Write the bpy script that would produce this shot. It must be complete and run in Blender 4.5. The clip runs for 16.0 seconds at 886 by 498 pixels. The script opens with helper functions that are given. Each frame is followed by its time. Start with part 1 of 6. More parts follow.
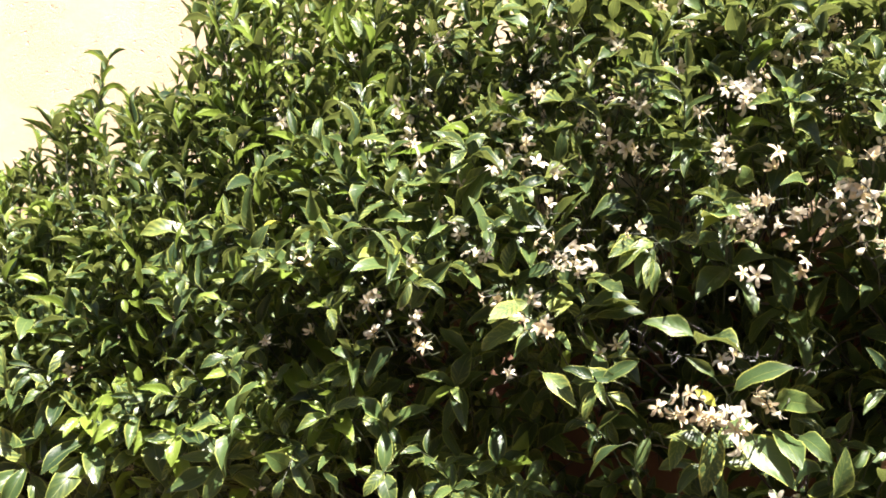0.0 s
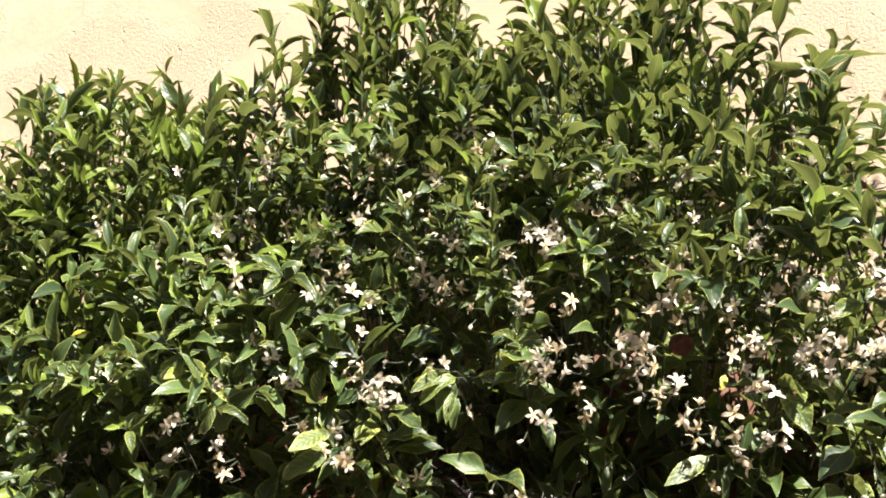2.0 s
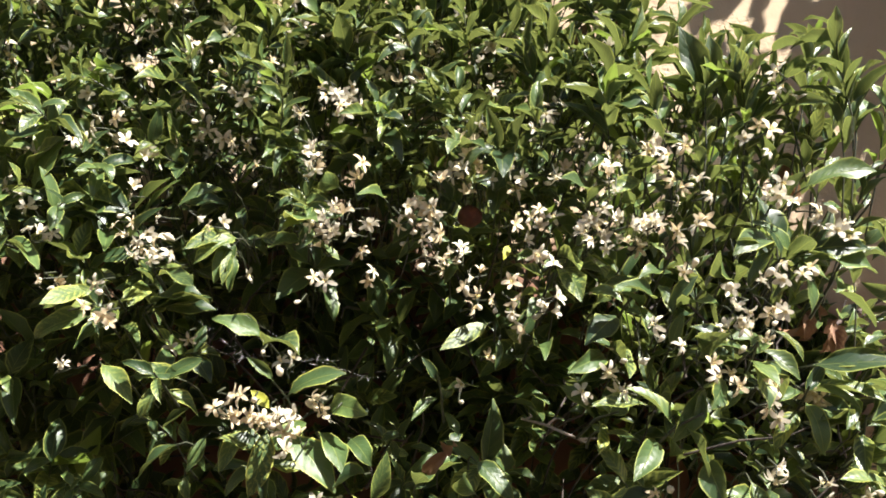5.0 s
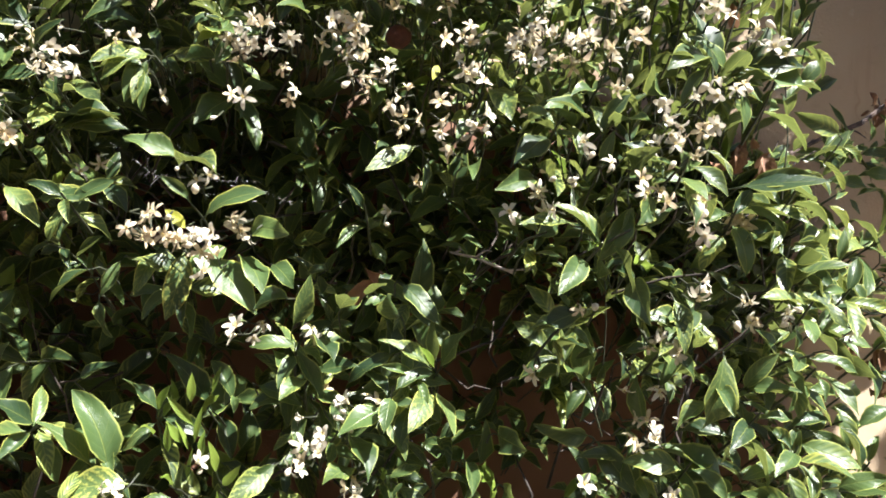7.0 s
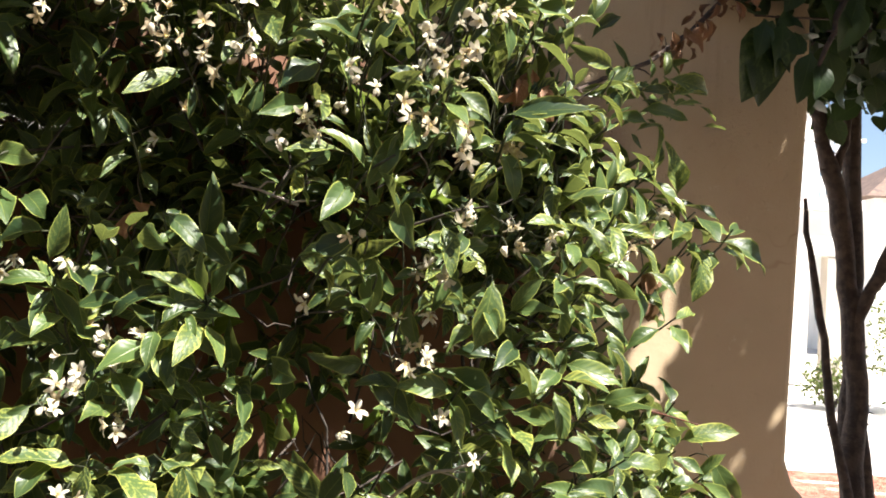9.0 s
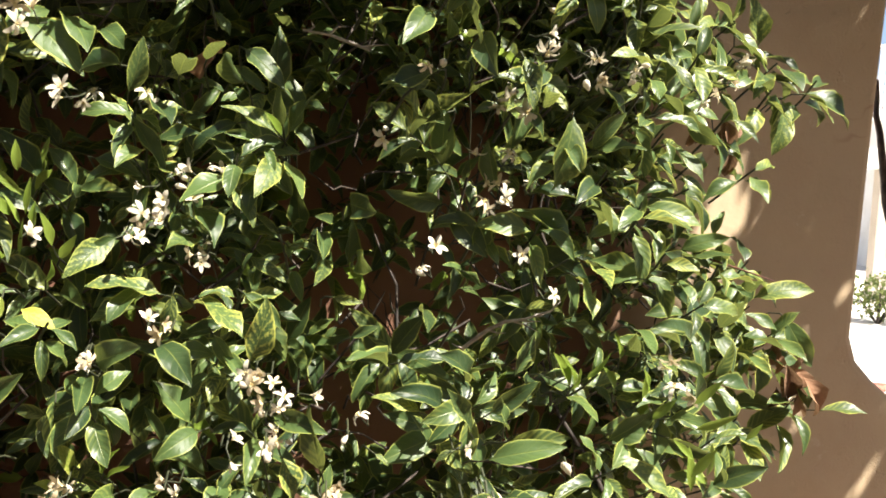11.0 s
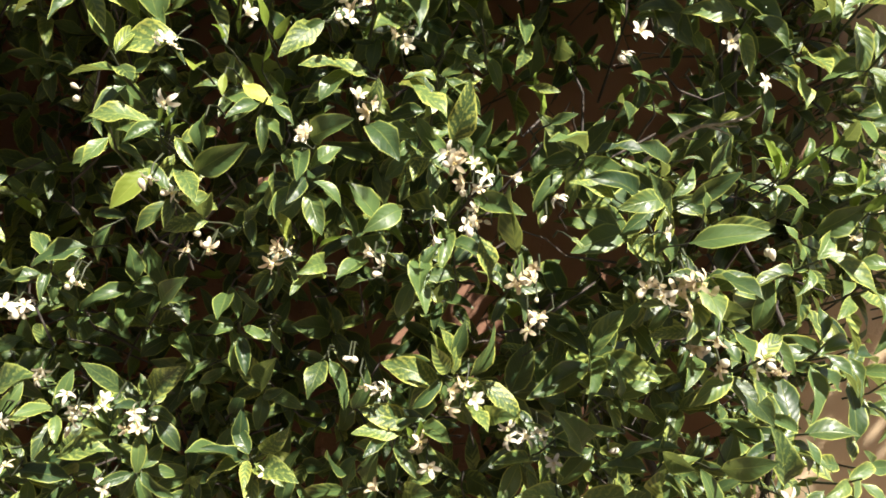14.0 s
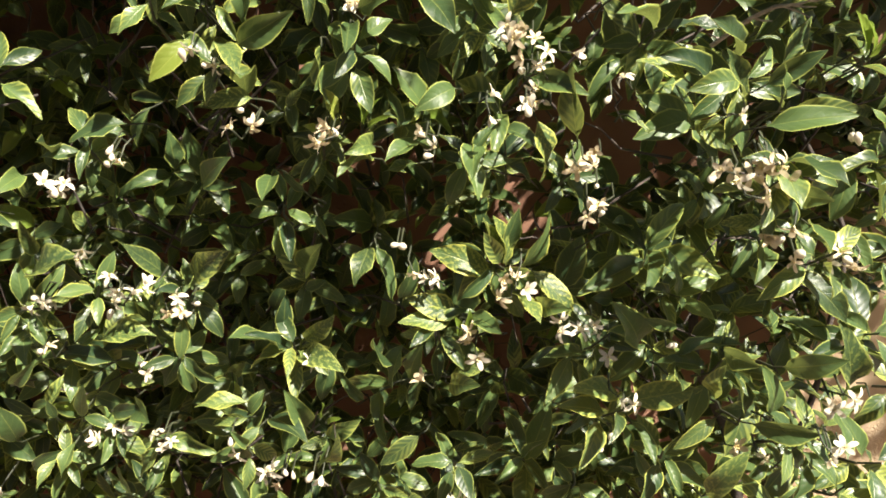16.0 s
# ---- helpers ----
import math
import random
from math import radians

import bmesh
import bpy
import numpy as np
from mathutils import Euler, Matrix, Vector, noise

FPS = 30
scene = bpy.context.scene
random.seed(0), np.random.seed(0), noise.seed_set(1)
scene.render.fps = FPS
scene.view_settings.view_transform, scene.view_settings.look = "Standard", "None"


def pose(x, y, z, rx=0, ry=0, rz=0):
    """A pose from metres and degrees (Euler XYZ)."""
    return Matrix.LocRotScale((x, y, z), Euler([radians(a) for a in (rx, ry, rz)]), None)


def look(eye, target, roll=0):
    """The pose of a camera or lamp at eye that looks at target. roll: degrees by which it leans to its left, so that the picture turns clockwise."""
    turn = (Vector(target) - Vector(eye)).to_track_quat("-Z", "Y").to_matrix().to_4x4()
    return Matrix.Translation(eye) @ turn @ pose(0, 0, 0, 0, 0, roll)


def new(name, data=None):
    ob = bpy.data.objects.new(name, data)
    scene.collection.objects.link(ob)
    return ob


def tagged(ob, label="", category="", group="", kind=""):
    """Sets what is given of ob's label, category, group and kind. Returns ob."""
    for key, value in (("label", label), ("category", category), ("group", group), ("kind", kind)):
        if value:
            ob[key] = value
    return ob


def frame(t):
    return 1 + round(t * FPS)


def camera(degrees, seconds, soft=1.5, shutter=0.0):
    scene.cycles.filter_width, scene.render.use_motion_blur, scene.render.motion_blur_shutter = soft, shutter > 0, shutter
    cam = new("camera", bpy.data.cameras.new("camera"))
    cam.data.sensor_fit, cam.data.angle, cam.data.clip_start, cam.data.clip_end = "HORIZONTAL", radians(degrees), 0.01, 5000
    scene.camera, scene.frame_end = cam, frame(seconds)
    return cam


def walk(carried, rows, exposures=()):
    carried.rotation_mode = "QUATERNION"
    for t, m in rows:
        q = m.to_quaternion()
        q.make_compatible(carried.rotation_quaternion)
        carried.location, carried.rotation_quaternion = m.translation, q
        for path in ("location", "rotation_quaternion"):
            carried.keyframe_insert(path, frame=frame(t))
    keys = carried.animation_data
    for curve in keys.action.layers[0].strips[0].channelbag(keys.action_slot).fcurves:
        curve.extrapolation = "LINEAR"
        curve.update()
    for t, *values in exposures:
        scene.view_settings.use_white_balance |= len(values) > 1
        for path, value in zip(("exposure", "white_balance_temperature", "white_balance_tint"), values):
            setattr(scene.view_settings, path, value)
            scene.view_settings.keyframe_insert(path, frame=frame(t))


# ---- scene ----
cam = camera(54.4, 16.0, soft=1.8)
PATH = [
    (0, (-0.2306, 0.0238, 1.61), (-1.0625, 1.8029, 1.99), 3.0),
    (0.5, (-0.2244, 0.0167, 1.637), (-1.0555, 1.7914, 2.036), 3.6),
    (1, (-0.2076, 0.0033, 1.673), (-0.9394, 1.792, 2.187), 4.5),
    (1.5, (-0.1845, 0.0037, 1.676), (-0.8366, 1.8113, 2.23), 4.0),
    (2, (-0.1562, 0.0109, 1.676), (-0.6992, 1.8515, 2.238), 4.0),
    (2.5, (-0.1377, 0.0272, 1.666), (-0.5443, 1.9084, 2.209), 4.5),
    (3, (-0.1351, 0.0359, 1.667), (-0.4372, 1.942, 2.193), 4.1),
    (3.2, (-0.1413, 0.0398, 1.665), (-0.4332, 1.9482, 2.187), 4.2),
    (5.3, (-0.1242, 0.0827, 1.609), (-0.201, 2.0508, 1.959), 4.5),
    (5.5, (-0.1147, 0.0903, 1.596), (-0.1606, 2.0668, 1.899), 4.4),
    (6, (-0.1063, 0.0972, 1.58), (-0.1013, 2.0835, 1.816), 4.4),
    (6.5, (-0.1034, 0.1067, 1.571), (-0.0875, 2.0982, 1.757), 4.3),
    (7, (-0.1094, 0.1148, 1.563), (-0.0806, 2.1076, 1.731), 4.5),
    (7.5, (-0.099, 0.118, 1.56), (-0.019, 2.111, 1.705), 4.7),
    (8, (-0.0436, 0.1149, 1.554), (0.2169, 2.0935, 1.692), 4.2),
    (8.2, (-0.0234, 0.1161, 1.555), (0.3172, 2.0832, 1.679), 3.9),
    (10.3, (-0.0232, 0.1203, 1.504), (0.3443, 2.0866, 1.499), 3.1),
    (10.5, (-0.0296, 0.1232, 1.494), (0.3239, 2.0917, 1.463), 3.1),
    (11, (-0.0546, 0.1339, 1.465), (0.2301, 2.1094, 1.345), 3.4),
    (11.5, (-0.0856, 0.1348, 1.456), (0.0626, 2.122, 1.29), 3.6),
    (12, (-0.0812, 0.1251, 1.46), (0.0059, 2.114, 1.267), 3.6),
    (12.5, (-0.0799, 0.1122, 1.461), (0.0031, 2.1044, 1.296), 3.6),
    (13, (-0.0784, 0.1138, 1.45), (-0.0035, 2.1032, 1.251), 3.5),
    (13.5, (-0.0843, 0.1114, 1.419), (-0.062, 2.0894, 1.125), 3.3),
    (14, (-0.1012, 0.1176, 1.385), (-0.1331, 2.068, 0.942), 3.9),
    (14.5, (-0.1147, 0.132, 1.361), (-0.2223, 2.0352, 0.754), 3.7),
    (15, (-0.117, 0.138, 1.356), (-0.2358, 2.032, 0.724), 3.8),
    (15.5, (-0.1208, 0.1464, 1.353), (-0.2212, 2.0391, 0.716), 4.1),
    (16, (-0.1199, 0.1493, 1.349), (-0.2085, 2.0395, 0.703), 4.5),
]
STOPS = [(0, 2.35, 6400, 19), (1, 2.28, 6400, 20), (1.5, 2.14, 6450, 20), (2.5, 2.03, 6500, 18), (3, 2.01, 6550, 17), (5.5, 2.08, 6200, 15), (7, 2.2, 6000, 15), (8, 2.02, 6100, 12), (10.5, 1.97, 6900, 14), (12, 2.02, 6200, 9), (14, 1.97, 6600, 11), (16, 1.96, 6800, 13)]
walk(cam, [(t, look(eye, target, roll)) for t, eye, target, roll in PATH], STOPS)

# ---- world, sun, exposure ----
SUN = Vector((0.42, -0.36, 0.83)).normalized()
world = bpy.data.worlds.new("world")
scene.world = world
world.use_nodes = True
wn = world.node_tree.nodes
sky = wn.new("ShaderNodeTexSky")
sky.sky_type = "NISHITA"
sky.sun_disc = False
sky.sun_elevation = math.asin(SUN.z)
sky.sun_rotation = math.atan2(SUN.x, SUN.y)
world.node_tree.links.new(sky.outputs[0], wn["Background"].inputs[0])
wn["Background"].inputs[1].default_value = 0.05
sun_data = bpy.data.lights.new("sun", "SUN")
sun_data.energy, sun_data.angle, sun_data.color = 5.0, radians(0.53), (1.0, 0.95, 0.86)
sun = new("sun", sun_data)
sun.matrix_world = look(SUN * 30, (0, 0, 0))


# ---- materials ----
class Nodes:
    """A short way to write a node material."""

    def __init__(self, name, roughness=0.6):
        self.mat = bpy.data.materials.new(name)
        self.mat.use_nodes = True
        self.tree = self.mat.node_tree
        self.bsdf = self.tree.nodes["Principled BSDF"]
        self.out = self.tree.nodes["Material Output"]
        self.bsdf.inputs["Roughness"].default_value = roughness

    def add(self, kind, **values):
        node = self.tree.nodes.new(kind)
        for key, value in values.items():
            node.inputs[key.replace("_", " ")].default_value = value
        return node

    def link(self, a, b):
        self.tree.links.new(a, b)

    def math(self, op, a, b=0.0, clamp=False):
        node = self.tree.nodes.new("ShaderNodeMath")
        node.operation, node.use_clamp = op, clamp
        for i, v in enumerate((a, b)):
            if isinstance(v, (int, float)):
                node.inputs[i].default_value = v
            else:
                self.link(v, node.inputs[i])
        return node.outputs[0]

    def mix(self, factor, a, b):
        node = self.tree.nodes.new("ShaderNodeMix")
        node.data_type = "RGBA"
        for i, v in ((0, factor), (6, a), (7, b)):
            if isinstance(v, (int, float)):
                node.inputs[i].default_value = v
            elif isinstance(v, tuple):
                node.inputs[i].default_value = (*v, 1.0)
            else:
                self.link(v, node.inputs[i])
        return node.outputs[2]

    def noise(self, scale, detail=4.0, rough=0.55, vector=None):
        node = self.add("ShaderNodeTexNoise", Scale=scale, Detail=detail, Roughness=rough)
        self.link(vector if vector is not None else self.coords(), node.inputs["Vector"])
        return node.outputs["Fac"]

    def coords(self, which="Object"):
        return self.tree.nodes.new("ShaderNodeTexCoord").outputs[which]

    def ramp(self, value, low, high):
        node = self.tree.nodes.new("ShaderNodeMapRange")
        node.interpolation_type = "SMOOTHSTEP"
        self.link(value, node.inputs[0])
        node.inputs[1].default_value, node.inputs[2].default_value = low, high
        return node.outputs[0]

    def bump(self, height, strength, distance):
        node = self.add("ShaderNodeBump", Strength=strength, Distance=distance)
        self.link(height, node.inputs["Height"])
        self.link(node.outputs[0], self.bsdf.inputs["Normal"])
        return node.outputs[0]

    def colour(self, value):
        if isinstance(value, tuple):
            self.bsdf.inputs["Base Color"].default_value = (*value, 1)
        else:
            self.link(value, self.bsdf.inputs["Base Color"])

    def thin(self, share, colour):
        """Lets light through a thin sheet: leaf, petal."""
        trans = self.tree.nodes.new("ShaderNodeBsdfTranslucent")
        if isinstance(colour, tuple):
            trans.inputs[0].default_value = (*colour, 1)
        else:
            self.link(colour, trans.inputs[0])
        mixer = self.tree.nodes.new("ShaderNodeMixShader")
        mixer.inputs[0].default_value = share
        self.link(self.bsdf.outputs[0], mixer.inputs[1])
        self.link(trans.outputs[0], mixer.inputs[2])
        self.link(mixer.outputs[0], self.out.inputs[0])


def leaf_random(m):
    """One number a leaf, whether it is joined with others or an object of its own."""
    island = m.tree.nodes.new("ShaderNodeNewGeometry").outputs["Random Per Island"]
    own = m.tree.nodes.new("ShaderNodeObjectInfo").outputs["Random"]
    return m.math("FRACT", m.math("ADD", island, m.math("MULTIPLY", own, 7.31)))


def leaf_material(name, dark, light, pale, yellowing, share=0.3, rough=0.36, margin=0.8):
    m = Nodes(name, rough)
    rnd = leaf_random(m)
    uv = m.tree.nodes.new("ShaderNodeUVMap")
    uv.uv_map = "leaf"
    split = m.tree.nodes.new("ShaderNodeSeparateXYZ")
    m.link(uv.outputs[0], split.inputs[0])
    across = m.math("ABSOLUTE", m.math("SUBTRACT", m.math("MULTIPLY", split.outputs[0], 2.0), 1.0))
    along = split.outputs[1]
    base = m.mix(rnd, dark, light)
    # pale blotches between the side veins
    rib = m.math("SINE", m.math("MULTIPLY", m.math("SUBTRACT", m.math("MULTIPLY", along, 7.0), m.math("MULTIPLY", across, 1.7)), 6.283))
    blotch = m.noise(26.0, 2.0)
    patch = m.ramp(m.math("ADD", m.math("MULTIPLY", rib, -0.12), m.math("ADD", blotch, m.math("MULTIPLY", across, 0.20))), 0.54, 0.84)
    some = m.ramp(m.math("FRACT", m.math("MULTIPLY", rnd, 5.7)), 1.0 - yellowing, 1.0)
    col = m.mix(m.math("MULTIPLY", m.math("MULTIPLY", patch, some), 0.7), base, pale)
    vein = m.math("ADD", m.ramp(across, 0.07, 0.0), m.math("MULTIPLY", m.ramp(rib, 0.9, 1.0), 0.22), True)
    col = m.mix(m.math("MULTIPLY", vein, 0.3), col, pale)
    col = m.mix(m.math("MULTIPLY", m.ramp(across, 0.85, 0.96), margin), col, pale)
    m.colour(col)
    m.bump(m.math("ADD", m.math("MULTIPLY", vein, -0.6), m.math("ADD", m.math("MULTIPLY", rib, -0.08), m.math("MULTIPLY", m.noise(60.0, 2.0), 0.45))), 0.35, 0.002)
    through_colour = m.mix(0.42, col, pale)
    m.thin(share, through_colour)
    m.bsdf.inputs["Specular IOR Level"].default_value = 0.38
    return m.mat


MAT = {}
MAT["leaf"] = leaf_material("citrus_leaf", (0.018, 0.040, 0.017), (0.072, 0.121, 0.036), (0.36, 0.40, 0.09), 0.5, 0.27, 0.38, 0.7)
MAT["mottled"] = leaf_material("mottled_citrus_leaf", (0.03, 0.066, 0.024), (0.085, 0.138, 0.042), (0.42, 0.43, 0.09), 1.0, 0.28, 0.40, 0.95)
MAT["shoot"] = leaf_material("young_citrus_leaf", (0.13, 0.20, 0.028), (0.19, 0.26, 0.042), (0.26, 0.36, 0.06), 0.2, 0.4)
MAT["yellow"] = leaf_material("yellowed_leaf", (0.36, 0.38, 0.045), (0.44, 0.45, 0.055), (0.62, 0.60, 0.12), 0.5, 0.3, 0.45)
MAT["lime"] = leaf_material("yellow_green_leaf", (0.17, 0.22, 0.035), (0.23, 0.28, 0.045), (0.4, 0.42, 0.10), 0.5, 0.35, 0.4)
MAT["dry"] = leaf_material("dry_leaf", (0.12, 0.06, 0.035), (0.25, 0.13, 0.07), (0.36, 0.23, 0.13), 0.6, 0.15, 0.8, 0.3)
MAT["vine"] = leaf_material("vine_leaf", (0.013, 0.033, 0.011), (0.024, 0.052, 0.015), (0.10, 0.14, 0.04), 0.2, 0.22, 0.45, 0.2)


def plain(name, colour, colour2, scale, rough=0.6, bump=0.3, depth=0.002, share=0.0):
    m = Nodes(name, rough)
    col = m.mix(m.ramp(m.noise(scale, 5.0), 0.35, 0.65), colour, colour2)
    m.colour(col)
    if bump:
        m.bump(m.math("ADD", m.noise(scale * 4, 4.0), m.math("MULTIPLY", m.noise(scale * 0.7), 0.6)), bump, depth)
    if share:
        m.thin(share, col)
    return m.mat


MAT["petal"] = plain("white_petal", (0.56, 0.51, 0.38), (0.66, 0.62, 0.50), 60, 0.55, 0, 0, 0.3)
MAT["wilted"] = plain("wilted_petal", (0.56, 0.45, 0.27), (0.70, 0.61, 0.43), 90, 0.7, 0, 0, 0.3)
MAT["stamen"] = plain("stamen", (0.75, 0.62, 0.25), (0.80, 0.74, 0.50), 200, 0.6, 0)
MAT["twig"] = plain("green_twig", (0.022, 0.026, 0.012), (0.04, 0.045, 0.02), 60, 0.6, 0.3, 0.001)
MAT["bark"] = plain("grey_brown_bark", (0.028, 0.022, 0.018), (0.07, 0.054, 0.042), 45, 0.85, 0.6, 0.003)
MAT["grey_twig"] = plain("dead_grey_twig", (0.26, 0.22, 0.19), (0.40, 0.36, 0.32), 80, 0.85, 0.5, 0.001)
MAT["vine_bark"] = plain("dark_vine_bark", (0.035, 0.023, 0.018), (0.085, 0.058, 0.045), 40, 0.85, 0.7, 0.004)
MAT["fruit"] = plain("shrivelled_fruit", (0.055, 0.012, 0.005), (0.10, 0.026, 0.009), 70, 0.75, 0.6, 0.003)
MAT["web"] = plain("cobweb", (0.75, 0.73, 0.70), (0.82, 0.80, 0.78), 50, 0.7, 0, 0, 0.4)


def stucco():
    m = Nodes("cream_stucco", 0.9)
    big = m.noise(1.7, 5.0, 0.6)
    mid = m.noise(7.0, 5.0, 0.6)
    col = m.mix(m.ramp(big, 0.38, 0.64), (0.45, 0.345, 0.22), (0.50, 0.39, 0.255))
    col = m.mix(m.math("MULTIPLY", m.ramp(mid, 0.5, 0.68), 0.6), col, (0.47, 0.35, 0.225))
    # patches of smooth trowelling with rough grain between them
    cells = m.add("ShaderNodeTexVoronoi", Scale=1.9)
    warp = m.tree.nodes.new("ShaderNodeVectorMath")
    warp.operation = "ADD"
    puff = m.add("ShaderNodeTexNoise", Scale=2.6, Detail=4.0)
    m.link(m.coords(), puff.inputs["Vector"])
    m.link(m.coords(), warp.inputs[0])
    m.link(puff.outputs["Color"], warp.inputs[1])
    m.link(warp.outputs[0], cells.inputs["Vector"])
    rough_patch = m.ramp(m.noise(2.3, 3.0), 0.46, 0.56)
    grain = m.math("MULTIPLY", m.noise(160.0, 3.0, 0.7), m.math("ADD", m.math("MULTIPLY", rough_patch, 0.9), 0.12))
    pits = m.math("MULTIPLY", m.ramp(m.noise(55.0, 2.0), 0.62, 0.72), m.math("MULTIPLY", rough_patch, -0.8))
    height = m.math("ADD", m.math("ADD", grain, pits), m.math("ADD", m.math("MULTIPLY", mid, 1.0), m.math("MULTIPLY", cells.outputs["Distance"], 0.9)))
    m.bump(height, 0.6, 0.005)
    # thin dirty scratches
    wave = m.add("ShaderNodeTexVoronoi", Scale=1.15)
    wave.feature = "DISTANCE_TO_EDGE"
    m.link(warp.outputs[0], wave.inputs["Vector"])
    scratch = m.math("MULTIPLY", m.ramp(wave.outputs["Distance"], 0.008, 0.0), m.ramp(m.noise(3.1, 3.0), 0.5, 0.6))
    col = m.mix(m.math("MULTIPLY", scratch, 0.55), col, (0.30, 0.18, 0.11))
    # faint drips down the wall and pale scuffs
    drawn = m.tree.nodes.new("ShaderNodeVectorMath")
    drawn.operation = "MULTIPLY"
    m.link(m.coords(), drawn.inputs[0])
    drawn.inputs[1].default_value = (34.0, 6.0, 2.2)
    drip = m.math("MULTIPLY", m.ramp(m.noise(1.0, 4.0, 0.6, drawn.outputs[0]), 0.56, 0.72), m.ramp(m.noise(2.1, 3.0), 0.44, 0.6))
    col = m.mix(m.math("MULTIPLY", drip, 0.45), col, (0.36, 0.26, 0.165))
    col = m.mix(m.math("MULTIPLY", m.ramp(m.noise(21.0, 5.0, 0.7), 0.64, 0.74), 0.5), col, (0.57, 0.49, 0.35))
    col = m.mix(m.math("MULTIPLY", m.ramp(m.noise(48.0, 4.0, 0.7), 0.42, 0.30), 0.35), col, (0.40, 0.31, 0.20))
    # red-brown patch behind the bush, ragged edge; its upper part paints in crown shade
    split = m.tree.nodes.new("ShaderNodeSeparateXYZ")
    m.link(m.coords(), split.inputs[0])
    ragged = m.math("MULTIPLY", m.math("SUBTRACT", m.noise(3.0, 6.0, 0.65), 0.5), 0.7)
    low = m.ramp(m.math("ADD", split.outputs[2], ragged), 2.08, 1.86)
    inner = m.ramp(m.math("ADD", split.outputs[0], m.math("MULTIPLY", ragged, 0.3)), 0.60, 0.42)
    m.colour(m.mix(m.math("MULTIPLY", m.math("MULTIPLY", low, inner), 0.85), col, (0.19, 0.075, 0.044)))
    return m.mat


MAT["stucco"] = stucco()
MAT["dust"] = plain("brown_dusty_ground", (0.11, 0.08, 0.06), (0.18, 0.135, 0.10), 2.5, 0.95, 0.6, 0.01)
MAT["soil"] = plain("brown_soil", (0.12, 0.065, 0.04), (0.22, 0.13, 0.08), 9, 0.95, 0.9, 0.02)
MAT["mulch"] = plain("red_gravel", (0.30, 0.10, 0.065), (0.48, 0.22, 0.15), 14, 0.95, 1.0, 0.03)
MAT["paving"] = plain("pale_concrete", (0.52, 0.49, 0.44), (0.62, 0.59, 0.54), 3, 0.9, 0.4, 0.004)
MAT["white_wall"] = plain("white_render", (0.74, 0.70, 0.64), (0.80, 0.77, 0.72), 2, 0.85, 0.3, 0.004)
MAT["white_paint"] = plain("white_paint", (0.78, 0.77, 0.75), (0.82, 0.81, 0.79), 6, 0.6, 0.1, 0.001)
MAT["beige_wall"] = plain("beige_render", (0.46, 0.41, 0.34), (0.54, 0.48, 0.41), 2, 0.85, 0.3, 0.004)
MAT["roof"] = plain("dark_roof_tile", (0.10, 0.07, 0.06), (0.18, 0.12, 0.09), 5, 0.85, 0.5, 0.01)
MAT["glass"] = plain("dark_window", (0.03, 0.035, 0.04), (0.04, 0.045, 0.05), 1, 0.1, 0)
MAT["hedge"] = leaf_material("garden_shrub_leaf", (0.05, 0.09, 0.025), (0.12, 0.16, 0.04), (0.3, 0.3, 0.1), 0.3, 0.3, 0.5)


# ---- building blocks ----
def mesh_of(name, verts, faces, mats, smooth=True, uv=None, mat_index=None):
    """A mesh from arrays: faces all have the same number of corners."""
    verts, faces = np.asarray(verts, dtype=np.float32), np.asarray(faces, dtype=np.int32)
    me = bpy.data.meshes.new(name)
    me.vertices.add(len(verts))
    me.vertices.foreach_set("co", verts.ravel())
    n = faces.shape[1]
    me.loops.add(faces.size)
    me.loops.foreach_set("vertex_index", faces.ravel())
    me.polygons.add(len(faces))
    me.polygons.foreach_set("loop_start", np.arange(0, faces.size, n, dtype=np.int32))
    if smooth:
        me.polygons.foreach_set("use_smooth", np.ones(len(faces), dtype=bool))
    for mat in mats:
        me.materials.append(mat)
    if mat_index is not None:
        me.polygons.foreach_set("material_index", np.asarray(mat_index, dtype=np.int32))
    if uv is not None:
        layer = me.uv_layers.new(name="leaf")
        layer.data.foreach_set("uv", np.asarray(uv, dtype=np.float32)[faces.ravel()].ravel())
    me.update(calc_edges=True)
    me.validate()
    return me


def thing(name, label, category, at=(0, 0, 0), group="", kind=""):
    """An Empty at the base of a thing, for its parts."""
    return tagged(place_at(new(name), at), label, category, group, kind)


def place_at(ob, at):
    ob.location = at
    return ob


def under(ob, parent):
    """Makes ob, which lies in world coordinates, a part of parent."""
    ob.parent = parent
    if parent.parent is None:
        ob.matrix_parent_inverse = Matrix.Translation(-parent.location)
    return ob


def part(name, me, parent, label="", kind=""):
    return tagged(under(new(name, me), parent), label, "", "", kind)


def from_bm(name, bm, mat, smooth=False):
    me = bpy.data.meshes.new(name)
    bm.to_mesh(me)
    bm.free()
    me.materials.append(mat)
    if smooth:
        me.polygons.foreach_set("use_smooth", np.ones(len(me.polygons), dtype=bool))
    return me


def box(lo, hi, bevel=0.0):
    bm = bmesh.new()
    bmesh.ops.create_cube(bm, size=1.0)
    lo, hi = Vector(lo), Vector(hi)
    for v in bm.verts:
        v.co = Vector([(lo[i] + hi[i]) / 2 + v.co[i] * (hi[i] - lo[i]) for i in range(3)])
    if bevel:
        bmesh.ops.bevel(bm, geom=bm.edges[:], offset=bevel, segments=2, affect="EDGES", profile=0.6)
    return bm


